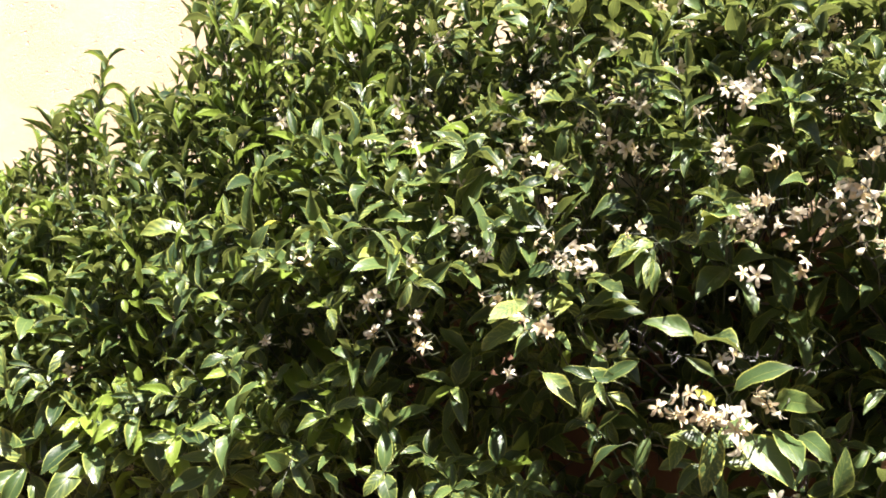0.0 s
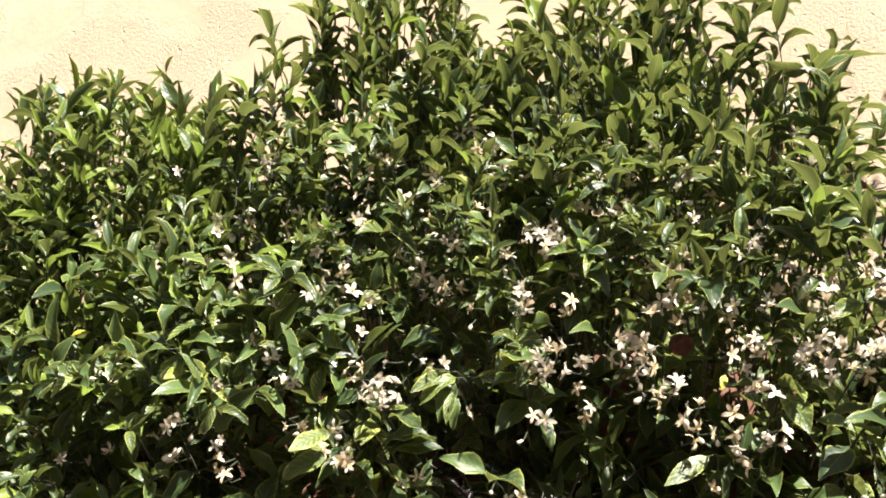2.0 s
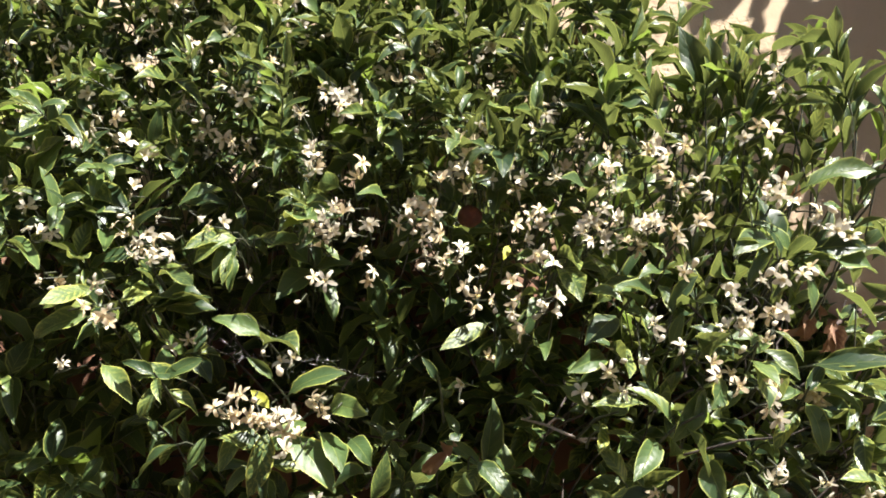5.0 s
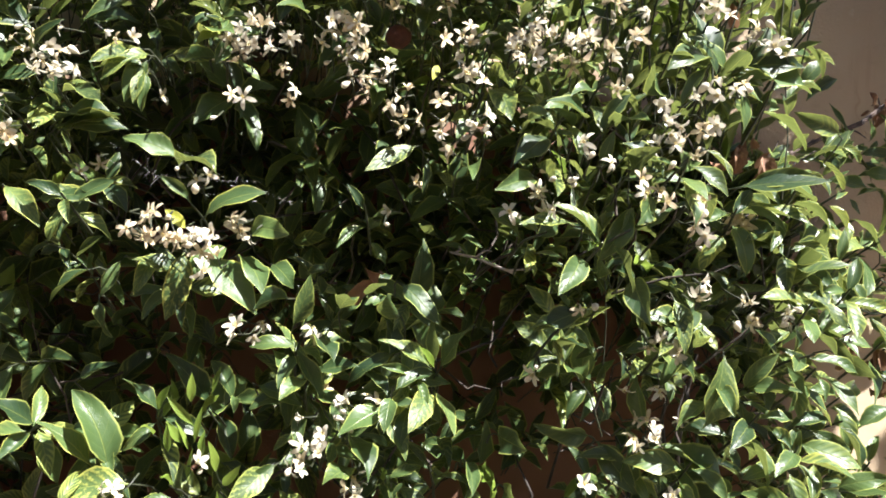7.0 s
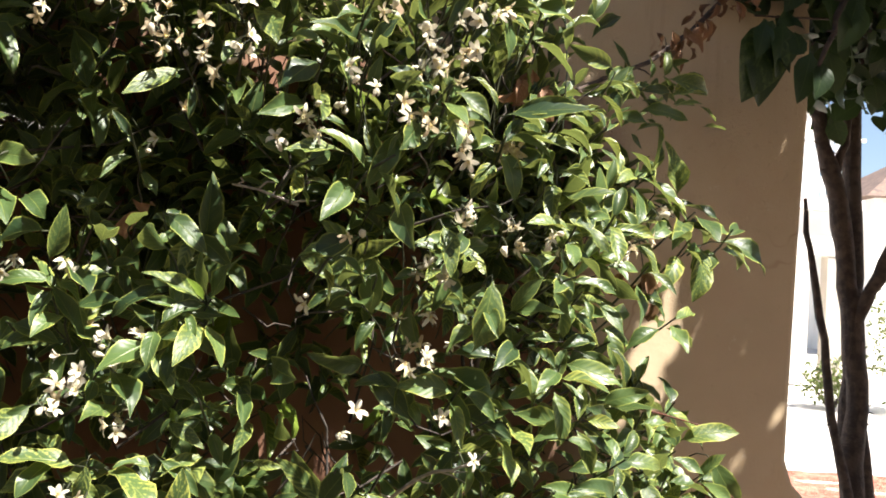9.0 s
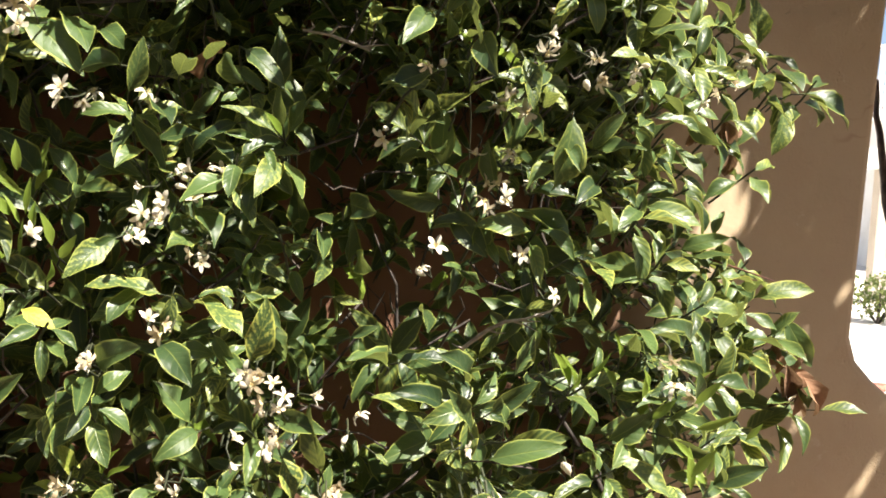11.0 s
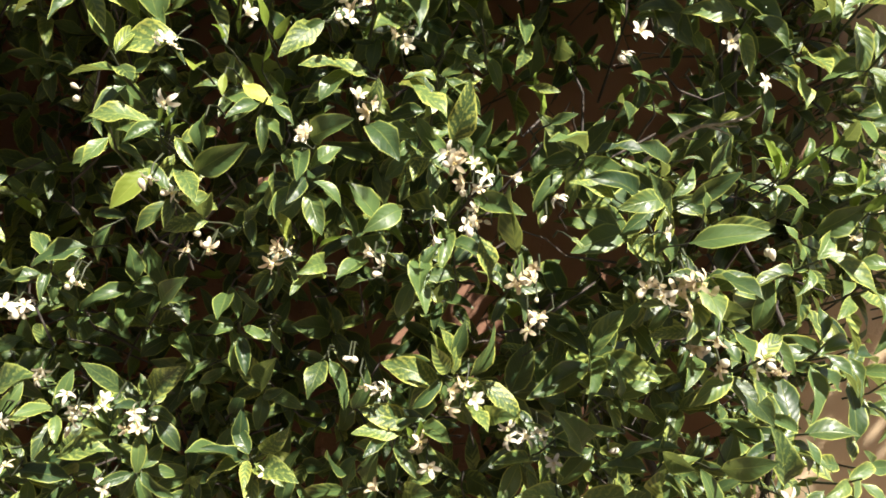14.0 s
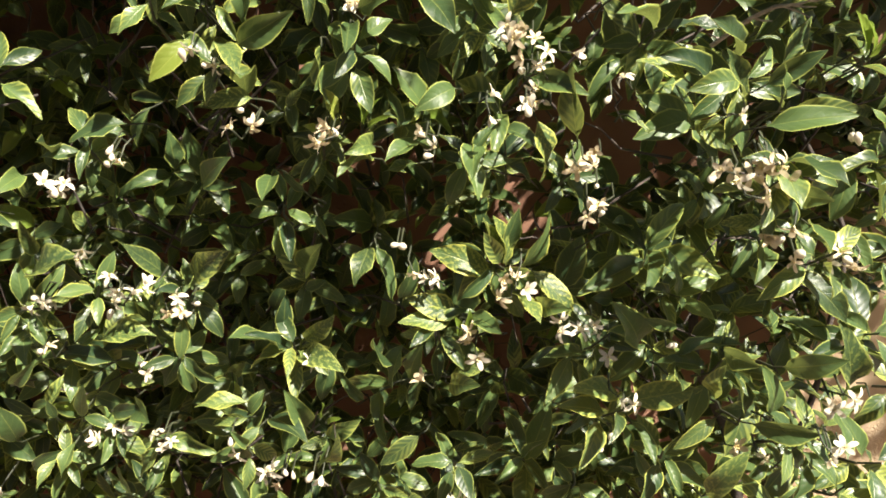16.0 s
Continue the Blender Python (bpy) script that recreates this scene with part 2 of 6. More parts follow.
def tube(points, radii, sides=6):
    """Vertices and quads of a bent, tapering tube."""
    pts = np.asarray(points, dtype=float)
    tangent = np.gradient(pts, axis=0)
    tangent /= np.linalg.norm(tangent, axis=1)[:, None] + 1e-9
    ref = np.array((0.31, 0.83, 0.46))
    a = np.cross(tangent, ref)
    a /= np.linalg.norm(a, axis=1)[:, None] + 1e-9
    b = np.cross(tangent, a)
    ang = np.linspace(0, 2 * np.pi, sides, endpoint=False)
    ring = np.cos(ang)[None, :, None] * a[:, None] + np.sin(ang)[None, :, None] * b[:, None]
    verts = (pts[:, None] + ring * np.asarray(radii, dtype=float)[:, None, None]).reshape(-1, 3)
    faces = []
    for i in range(len(pts) - 1):
        for j in range(sides):
            k = (j + 1) % sides
            faces.append((i * sides + j, i * sides + k, (i + 1) * sides + k, (i + 1) * sides + j))
    return verts, np.array(faces)


class Pile:
    """Gathers many small pieces for one mesh."""

    def __init__(self):
        self.v, self.f, self.n = [], [], 0

    def add(self, verts, faces):
        self.v.append(np.asarray(verts))
        self.f.append(np.asarray(faces) + self.n)
        self.n += len(verts)

    def mesh(self, name, mat, smooth=True):
        return mesh_of(name, np.concatenate(self.v), np.concatenate(self.f), [mat], smooth)


def unit(a):
    a = np.asarray(a, dtype=float)
    return a / (np.linalg.norm(a, axis=-1, keepdims=True) + 1e-9)


FINE_U = np.array((0.0, 0.08, 0.22, 0.40, 0.58, 0.75, 0.89, 1.0))
FINE_V = np.array((-1.0, -0.6, 0.0, 0.6, 1.0))


COARSE_U, COARSE_V = np.array((0.0, 0.16, 0.38, 0.62, 0.85, 1.0)), np.array((-1.0, 0.0, 1.0))
SMOOTH_U = np.array((0.0, 0.06, 0.15, 0.27, 0.41, 0.55, 0.68, 0.79, 0.88, 0.95, 1.0))


def leaf_mesh(name, P, D, N, L, W, fold, curl, wave, phase, mat, coarse=False):
    """Leaves as bent, folded, wavy blades. P base, D way, N face; one row a leaf. coarse: fewer faces, for those deep inside or far off; "smooth": more."""
    U, V = (COARSE_U, COARSE_V) if coarse is True else (SMOOTH_U if coarse == "smooth" else FINE_U, FINE_V)
    P, D = np.atleast_2d(P).astype(float), unit(np.atleast_2d(D))
    N = np.atleast_2d(N).astype(float)
    N = unit(N - (N * D).sum(1)[:, None] * D)
    S = np.cross(D, N)
    n = len(P)
    L, W, fold, curl, wave, phase = [np.broadcast_to(np.asarray(x, dtype=float), (n,))[:, None] for x in (L, W, fold, curl, wave, phase)]
    s = np.clip((U - 0.05) / 0.95, 0, 1)
    width = W / 2 * (0.03 + 3.75 * s ** 0.80 * (1 - s) ** 1.12)[None]
    # each blade turns a little about its midrib towards the tip
    twist = 0.55 * np.sin(2.3 * phase) * U[None]
    theta = curl * U[None]
    c = np.where(np.abs(curl) < 1e-3, 1e-3, curl)
    centre = P[:, None] + (L * np.sin(c * U) / c)[..., None] * D[:, None] - (L * (1 - np.cos(c * U)) / c)[..., None] * N[:, None]
    up = np.cos(theta)[..., None] * N[:, None] + np.sin(theta)[..., None] * D[:, None]
    across = np.cos(twist)[..., None] * S[:, None] + np.sin(twist)[..., None] * up
    up = np.cos(twist)[..., None] * up - np.sin(twist)[..., None] * S[:, None]
    lift = np.sin(fold)[..., None] * np.abs(V)[None, None] ** 0.8
    ripple = wave[..., None] * np.sin(9.0 * U[None, :, None] + phase[..., None] + 1.7 * np.sign(V)[None, None]) * (V ** 2)[None, None]
    x = V[None, None] * np.cos(fold)[..., None]
    verts = centre[:, :, None] + (width[..., None] * x)[..., None] * across[:, :, None] + (width[..., None] * (lift + ripple))[..., None] * up[:, :, None]
    nu, nv = len(U), len(V)
    i, j = np.meshgrid(np.arange(nu - 1), np.arange(nv - 1), indexing="ij")
    quad = np.stack((i * nv + j, i * nv + j + 1, (i + 1) * nv + j + 1, (i + 1) * nv + j), -1).reshape(-1, 4)
    faces = (quad[None] + (np.arange(n) * nu * nv)[:, None, None]).reshape(-1, 4)
    uu, vv = np.meshgrid(U, (V + 1) / 2, indexing="ij")
    uv = np.tile(np.stack((vv, uu), -1).reshape(-1, 2), (n, 1))
    return mesh_of(name, verts.reshape(-1, 3), faces, [mat], True, uv)


def smooth_step(a, b, x):
    t = np.clip((np.asarray(x, dtype=float) - a) / (b - a), 0, 1)
    return t * t * (3 - 2 * t)


# ---- large structure ----
WALL_Y, WALL_THICK, WALL_END, WALL_TOP = 1.6, 0.26, 0.944, 4.2


def wall_outline():
    """The wall's end, as seen from its face: it sweeps down in a curve to a low garden wall."""
    pts = [(-9.0, 0.0), (5.2, 0.0), (5.2, 0.96), (1.9, 0.97), (1.5, 0.99), (1.26, 1.025), (1.153, 1.068), (1.09, 1.1), (1.04, 1.13), (0.99, 1.166), (0.95, 1.205), (0.934, 1.25)]
    pts += [(WALL_END - 0.008, 1.38), (WALL_END - 0.002, 1.66), (WALL_END + 0.006, 1.92), (WALL_END, 2.3), (WALL_END, WALL_TOP), (-9.0, WALL_TOP)]
    return pts


bm = bmesh.new()
ring = [bm.verts.new((x, WALL_Y, z)) for x, z in wall_outline()]
face = bm.faces.new(ring)
made = bmesh.ops.extrude_face_region(bm, geom=[face])
for v in made["geom"]:
    if isinstance(v, bmesh.types.BMVert):
        v.co.y += WALL_THICK
bmesh.ops.recalc_face_normals(bm, faces=bm.faces[:])
edges = [e for e in bm.edges if e.calc_length() < 3 and len(e.link_faces) == 2 and e.calc_face_angle(0) > 0.9]
bmesh.ops.bevel(bm, geom=edges, offset=0.014, segments=3, affect="EDGES", profile=0.5, clamp_overlap=True)
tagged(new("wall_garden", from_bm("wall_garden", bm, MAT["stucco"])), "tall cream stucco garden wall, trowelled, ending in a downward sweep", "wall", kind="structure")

# unseen wall, added behind the viewpoint to cut sky light on the bush
tagged(new("wall_sky_block", from_bm("wall_sky_block", box((-9, -2.7, 0), (9, -2.4, 4.6), 0.02), MAT["beige_wall"])), "plain beige wall added out of view to block sky light from the bush", "wall", kind="structure")

bm = bmesh.new()
bmesh.ops.create_grid(bm, x_segments=60, y_segments=60, size=400)
tagged(new("ground", from_bm("ground", bm, MAT["dust"])), "brown dusty ground reaching the horizon", "ground", kind="structure")
tagged(new("pavement", from_bm("pavement", box((-60, 3.2, -0.1), (60, 60, 0.012)), MAT["paving"])), "pale sunlit concrete drive beyond the wall", "pavement", kind="structure")
tagged(new("soil_bed", from_bm("soil_bed", box((-6, 0.75, -0.1), (1.1, 1.598, 0.05), 0.01), MAT["soil"])), "brown soil bed along the foot of the wall", "soil", kind="structure")


# ---- the citrus bush ----
TOP_X = np.array((-3.40, -2.70, -2.20, -1.90, -1.63, -1.56, -1.48, -1.38, -1.25, -1.20, -1.16, -1.04, -0.93, -0.85, -0.79, -0.74, -0.68, -0.60, -0.50, -0.43, -0.37, -0.20, -0.08, 0.00, 0.06, 0.12, 0.17, 0.23, 0.28, 0.34, 0.39, 0.44, 0.52, 0.62))
TOP_Z = np.array((1.71, 1.81, 1.88, 1.92, 1.93, 1.93, 2.03, 2.07, 2.03, 2.08, 2.20, 2.21, 2.18, 2.16, 2.13, 2.25, 2.32, 2.44, 2.40, 2.23, 2.34, 2.34, 2.28, 2.23, 2.05, 1.97, 1.99, 2.04, 1.99, 1.93, 1.87, 1.78, 1.70, 1.58))
SIDE_Z = np.array((0.00, 0.75, 0.85, 0.95, 1.03, 1.10, 1.20, 1.25, 1.30, 1.37, 1.42, 1.46, 1.50, 1.55, 1.62, 1.70, 1.76, 1.82, 1.88, 1.95, 2.02, 2.08, 2.20, 3.00))
SIDE_X = np.array((0.48, 0.46, 0.48, 0.51, 0.55, 0.59, 0.57, 0.59, 0.57, 0.53, 0.46, 0.43, 0.45, 0.48, 0.56, 0.52, 0.46, 0.38, 0.34, 0.30, 0.28, 0.24, 0.20, 0.18))

# hollows in the crown, where the eye goes in to dark stems: x, z, half width, half height
HOLLOWS = [(-0.25, 1.73, 0.071, 0.032), (-0.34, 1.75, 0.035, 0.024), (-0.47, 1.52, 0.028, 0.026), (-0.40, 1.52, 0.039, 0.017), (-0.30, 1.51, 0.022, 0.030), (-0.08, 1.65, 0.045, 0.026), (-0.06, 1.59, 0.035, 0.029), (-0.02, 1.52, 0.026, 0.035), (-0.20, 1.63, 0.053, 0.019), (0.04, 1.44, 0.023, 0.029), (-0.47, 1.53, 0.034, 0.025), (-0.03, 1.54, 0.034, 0.039), (0.11, 1.37, 0.036, 0.032), (0.00, 1.47, 0.029, 0.024), (0.15, 1.32, 0.031, 0.017), (-0.30, 1.24, 0.016, 0.027), (-0.43, 1.17, 0.024, 0.018), (-0.02, 1.25, 0.014, 0.014), (-0.57, 1.24, 0.031, 0.027), (-0.48, 1.09, 0.034, 0.021), (-0.38, 1.03, 0.018, 0.029)]
HOLLOWS += [(-0.37, 0.98, 0.025, 0.017), (-0.23, 0.92, 0.028, 0.032), (-0.22, 0.86, 0.031, 0.027), (-0.08, 0.91, 0.033, 0.036), (-0.08, 1.12, 0.033, 0.011), (0.04, 1.10, 0.025, 0.021), (-0.46, 0.87, 0.013, 0.020), (-0.58, 0.87, 0.026, 0.010), (-0.29, 1.00, 0.028, 0.026), (-0.12, 1.16, 0.014, 0.011), (-0.21, 1.06, 0.017, 0.024), (-0.27, 1.76, 0.095, 0.035), (-0.41, 1.74, 0.027, 0.023), (-0.73, 1.65, 0.048, 0.019), (-0.63, 1.67, 0.027, 0.016), (-0.47, 1.78, 0.021, 0.020), (-0.67, 1.62, 0.080, 0.055), (-0.56, 1.57, 0.034, 0.032), (-1.12, 1.65, 0.063, 0.021), (-0.87, 1.69, 0.034, 0.019)]
HOLLOWS += [(-0.33, 1.73, 0.095, 0.035), (-0.19, 1.78, 0.050, 0.037), (-0.11, 1.63, 0.058, 0.027), (-0.43, 1.52, 0.043, 0.031), (-0.02, 1.51, 0.036, 0.049), (-0.43, 1.54, 0.048, 0.044), (-0.00, 1.40, 0.027, 0.086), (0.13, 1.37, 0.049, 0.051), (-0.04, 1.58, 0.033, 0.032), (-0.54, 1.23, 0.046, 0.031), (0.10, 1.35, 0.028, 0.048), (-0.03, 1.32, 0.035, 0.055), (0.05, 1.12, 0.038, 0.053), (-0.36, 0.99, 0.031, 0.046), (-0.24, 0.96, 0.029, 0.039), (-0.07, 1.11, 0.022, 0.023), (-0.44, 1.07, 0.046, 0.031), (-0.25, 0.92, 0.036, 0.067), (0.00, 1.30, 0.072, 0.023), (-0.44, 1.11, 0.049, 0.038), (0.04, 1.17, 0.029, 0.027), (-0.09, 0.89, 0.027, 0.051), (-0.58, 1.11, 0.028, 0.032), (-0.56, 1.26, 0.020, 0.034)]
HOLLOWS += [(-0.64, 1.60, 0.074, 0.051), (-0.29, 1.76, 0.066, 0.023), (-1.18, 1.69, 0.078, 0.026), (-0.87, 1.67, 0.048, 0.022), (-0.83, 1.68, 0.048, 0.030), (-0.37, 1.71, 0.038, 0.039), (-0.25, 1.76, 0.052, 0.029), (-0.66, 1.71, 0.031, 0.020), (-0.53, 1.87, 0.036, 0.020), (-0.66, 1.73, 0.051, 0.031), (-0.76, 1.68, 0.035, 0.026), (-0.89, 1.70, 0.037, 0.028)]
# sprays that stand out of the crown or lie back in it: x, z, reach, how far
LOBES = [(0.09, 1.31, 0.05, 0.175), (0.59, 1.6, 0.12, -0.119), (-0.35, 1.01, 0.08, 0.06), (0.2, 1.65, 0.05, 0.088), (-0.23, 1.64, 0.05, 0.068), (-0.51, 1.89, 0.08, 0.071), (0.13, 1.46, 0.12, 0.062), (0.1, 1.2, 0.05, -0.071), (0.3, 1.12, 0.08, 0.061), (-0.76, 1.8, 0.12, -0.046), (0.47, 1.54, 0.08, -0.062), (0.32, 1.51, 0.05, 0.058), (0.58, 1.38, 0.12, -0.053), (-0.35, 1.65, 0.05, -0.048), (0.3, 1.26, 0.05, -0.047), (-0.52, 1.26, 0.05, 0.047), (-0.35, 1.25, 0.12, -0.034), (0.36, 1.76, 0.12, 0.04), (0.08, 1.68, 0.12, -0.032), (-0.33, 1.46, 0.05, 0.041), (-0.05, 1.37, 0.08, 0.035), (0.2, 1.65, 0.05, 0.038), (-0.55, 1.75, 0.05, -0.03), (0.12, 1.11, 0.08, -0.029)]


def front(x, z):
    """The y of the bush's outer leaves."""
    x, z = np.asarray(x, dtype=float), np.asarray(z, dtype=float)
    y = (1.011 - 0.07 * np.exp(-((x - 0.17) / 0.17) ** 2) + 0.248 * smooth_step(0.25, 0.55, x) + 0.09 * smooth_step(1.85, 2.15, z) * smooth_step(-0.9, -0.4, x)
         + 0.054 * smooth_step(-0.95, -1.35, x) - 0.048 * smooth_step(1.45, 1.3, z))
    for lx, lz, reach, out in LOBES:
        y = y + out * np.exp(-((x - lx) ** 2 + (z - lz) ** 2) / reach ** 2)
    return y


def hollow(x, z):
    """1 in the middle of a hollow, 0 outside them all."""
    best = np.zeros(np.shape(x))
    for hx, hz, rx, rz in HOLLOWS:
        d = ((x - hx) / (rx * 1.4)) ** 2 + ((z - hz) / (rz * 1.4)) ** 2
        best = np.maximum(best, smooth_step(1.3, 0.8, d))
    return best


def inside(x, z, slack=0.0):
    return (z < np.interp(x, TOP_X, TOP_Z) + slack) & (x < np.interp(z, SIDE_Z, SIDE_X) + slack)


rng = np.random.default_rng(11)
bush = thing("citrus_bush", "dense glossy green citrus bush in white blossom against the wall", "bush", (-0.4, 1.4, 0.05))


def scatter(step, z0, z1, x0, x1):
    xs, zs = np.meshgrid(np.arange(x0, x1, step), np.arange(z0, z1, step))
    x = xs.ravel() + rng.uniform(-0.6, 0.6, xs.size) * step
    z = zs.ravel() + rng.uniform(-0.6, 0.6, zs.size) * step
    return x, z


class Shoots:
    """Rows of shoots: base, way, length, number of leaves, leaf length, kind."""

    def __init__(self):
        self.rows = []

    def layer(self, step, depth0, depth1, keep_hollow, z0=0.25, z1=2.75, x0=-2.6, x1=0.75, size=1.0, near=1.0, fine=False):
        x, z = scatter(step, z0, z1, x0, x1)
        ok = (smooth_step(-0.45, -0.75, x) * smooth_step(1.4, 1.6, z) + smooth_step(1.82, 1.98, z) > rng.random(len(x))) == fine
        ok &= inside(x, z, 0.0) & (rng.random(len(x)) > hollow(x, z) * (1 - np.clip(keep_hollow * (1 + 2.2 * smooth_step(1.55, 1.66, z)), 0, 1)))
        # thinner where single large leaves stand in front
        close = np.maximum(smooth_step(-0.75, -0.45, x), smooth_step(1.6, 1.4, z)) * smooth_step(2.0, 1.75, z)
        ok &= rng.random(len(x)) < 1 - (1 - near) * close
        x, z = x[ok], z[ok]
        n = len(x)
        close = close[ok]
        y = front(x, z) + rng.uniform(depth0, depth1, n) + 0.11 * close
        gap = np.interp(x, TOP_X, TOP_Z) - z
        top = smooth_step(0.55, 0.05, gap)
        side = smooth_step(0.25, 0.0, np.interp(z, SIDE_Z, SIDE_X) - x)
        d = np.stack((rng.normal(0, 0.38, n) + 0.7 * side * (1 - top), -(0.75 - 0.62 * top) + rng.normal(0, 0.25, n), 0.42 + 0.75 * top + rng.normal(0, 0.28, n)), -1)
        far = smooth_step(-0.5, -1.4, x)
        length = rng.uniform(0.06, 0.13, n) * (1 + 0.25 * top) * (0.8 if fine else 1)
        leaf = rng.normal(0.057, 0.011, n) * size * (1 + 0.12 * far + 0.12 * top * (1 - far))
        for i in range(n):
            self.rows.append((np.array((x[i], min(y[i], 1.57), z[i])), unit(d[i]), length[i], rng.integers(5, 9) + int(3 * top[i]), np.clip(leaf[i], 0.035, 0.1), top[i], depth0 > 0.15))


shoots = Shoots()
shoots.layer(0.06, 0.0, 0.06, 0.0, near=0.05, size=0.8)
shoots.layer(0.072, 0.06, 0.16, 0.0, near=0.10)
shoots.layer(0.085, 0.16, 0.42, 0.05, near=0.45)
shoots.layer(0.075, 0.25, 0.5, 0.15, near=0.9)
shoots.layer(0.064, 0.36, 0.54, 0.35)
shoots.layer(0.05, 0.42, 0.55, 0.4, z0=1.6, z1=2.05, x0=-0.8)
# the far side and the top carry smaller leaves, closer together
shoots.layer(0.043, -0.03, 0.04, 0.0, size=0.72, fine=True)
shoots.layer(0.050, 0.04, 0.13, 0.0, size=0.78, fine=True)
shoots.layer(0.062, 0.12, 0.3, 0.2, size=0.85, fine=True)
shoots.layer(0.058, 0.25, 0.42, 0.5, fine=True)
shoots.layer(0.055, 0.38, 0.54, 0.8, fine=True)

# tall shoots that stand up from the crown: base, then tip
TALL = [(-1.40, 1.08, 2.12, -1.39, 1.06, 2.30), (-1.17, 1.08, 2.22, -1.17, 1.07, 2.37), (-1.10, 1.09, 2.22, -1.12, 1.08, 2.34), (-1.03, 1.08, 2.22, -1.04, 1.07, 2.37),
        (-0.98, 1.09, 2.2, -0.97, 1.08, 2.33), (-0.92, 1.09, 2.2, -0.91, 1.08, 2.35), (-0.86, 1.1, 2.2, -0.85, 1.09, 2.33), (-0.76, 1.12, 2.22, -0.77, 1.11, 2.35), (-0.70, 1.14, 2.26, -0.69, 1.12, 2.42),
        (-0.6, 1.16, 2.34, -0.61, 1.14, 2.56), (-0.5, 1.16, 2.3, -0.48, 1.15, 2.52), (-0.38, 1.18, 2.28, -0.37, 1.16, 2.44), (-0.25, 1.18, 2.28, -0.26, 1.16, 2.46), (-0.15, 1.18, 2.26, -0.13, 1.17, 2.42),
        (0.02, 1.2, 2.2, 0.03, 1.18, 2.36), (0.04, 1.2, 2.22, 0.12, 1.18, 2.33), (0.19, 1.12, 2.05, 0.20, 1.11, 2.21), (0.23, 1.12, 2.05, 0.26, 1.1, 2.18), (-1.55, 1.1, 2.0, -1.56, 1.09, 2.19)]
for bx, by, bz, tx, ty, tz in TALL:
    a, b = np.array((bx, by, bz - 0.11)), np.array((tx, ty, tz - 0.11))
    shoots.rows.append((a, unit(b - a), float(np.linalg.norm(b - a)), 11, 0.05, 1.0, False))

P, D, N, L, TOPS, DEEP = [], [], [], [], [], []
twigs = Pile()
for base, way, length, count, leaf_len, top, deep in shoots.rows:
    side = unit(np.cross(way, rng.normal(size=3)))
    other = np.cross(way, side)
    sag = np.array((0, 0, -0.25 * length * (1 - top)))
    line = [base - way * 0.05 + np.array((0, 0.02, -0.02)), base, base + way * length * 0.5 + sag * 0.2, base + way * length + sag]
    twigs.add(*tube(line, (0.0011, 0.001, 0.0009, 0.0006), 4))
    turn0 = rng.uniform(0, 6.28)
    for k in range(count):
        s = (k + 0.6) / count
        at = base + way * length * s + sag * s * s
        a = turn0 + k * 2.4
        radial = side * math.cos(a) + other * math.sin(a)
        lift = 0.35 + 0.75 * s + 0.5 * top
        d = unit(radial * (1 - 0.45 * top) + way * lift + np.array((0, -0.15, -0.10 + 0.1 * top)) + rng.normal(0, 0.15, 3))
        n = unit(way * 1.2 - radial * 0.3 + np.array((0.3, -0.4, 0.7)) + rng.normal(0, 0.22, 3))
        P.append(at)
        D.append(d)
        N.append(n)
        L.append(leaf_len * rng.uniform(0.72, 1.2) * (0.7 + 0.5 * math.sin(math.pi * min(1, s * 0.9 + 0.1))))
        TOPS.append(top)
        DEEP.append(deep)
P, D, N, L, TOPS, DEEP = np.array(P), np.array(D), np.array(N), np.array(L), np.array(TOPS), np.array(DEEP)
count = len(P)
ratio = rng.normal(0.42, 0.045, count) - 0.07 * TOPS
# young leaves; the extra share to the left also stands in for brighter light
young = rng.random(count) < 0.012 + 0.05 * TOPS + 0.14 * smooth_step(-0.5, -1.0, P[:, 0])
P[:, 1] = np.minimum(P[:, 1], 1.56)


def blades(name, mask, mat, coarse=False):
    n = int(mask.sum())
    return leaf_mesh(name, P[mask], D[mask], N[mask], L[mask], (L * ratio)[mask], rng.uniform(0.2, 0.95, n) + 0.3 * TOPS[mask], rng.normal(0.8, 0.5, n),
                     rng.uniform(0.08, 0.45, n), rng.uniform(0, 6.28, n), mat, coarse)


part("inner_foliage", blades("inner_foliage", ~young & DEEP, MAT["leaf"], True), bush, "shaded citrus leaves deep in the crown", "stuff")
part("foliage", blades("foliage", ~young & ~DEEP, MAT["leaf"]), bush, "dense glossy dark green citrus leaves with pale margins", "stuff")
part("young_foliage", blades("young_foliage", young, MAT["shoot"]), bush, "tender light green young leaves", "stuff")
part("twig_growth", twigs.mesh("twig_growth", MAT["twig"]), bush, "thin green leaf-bearing twigs", "stuff")

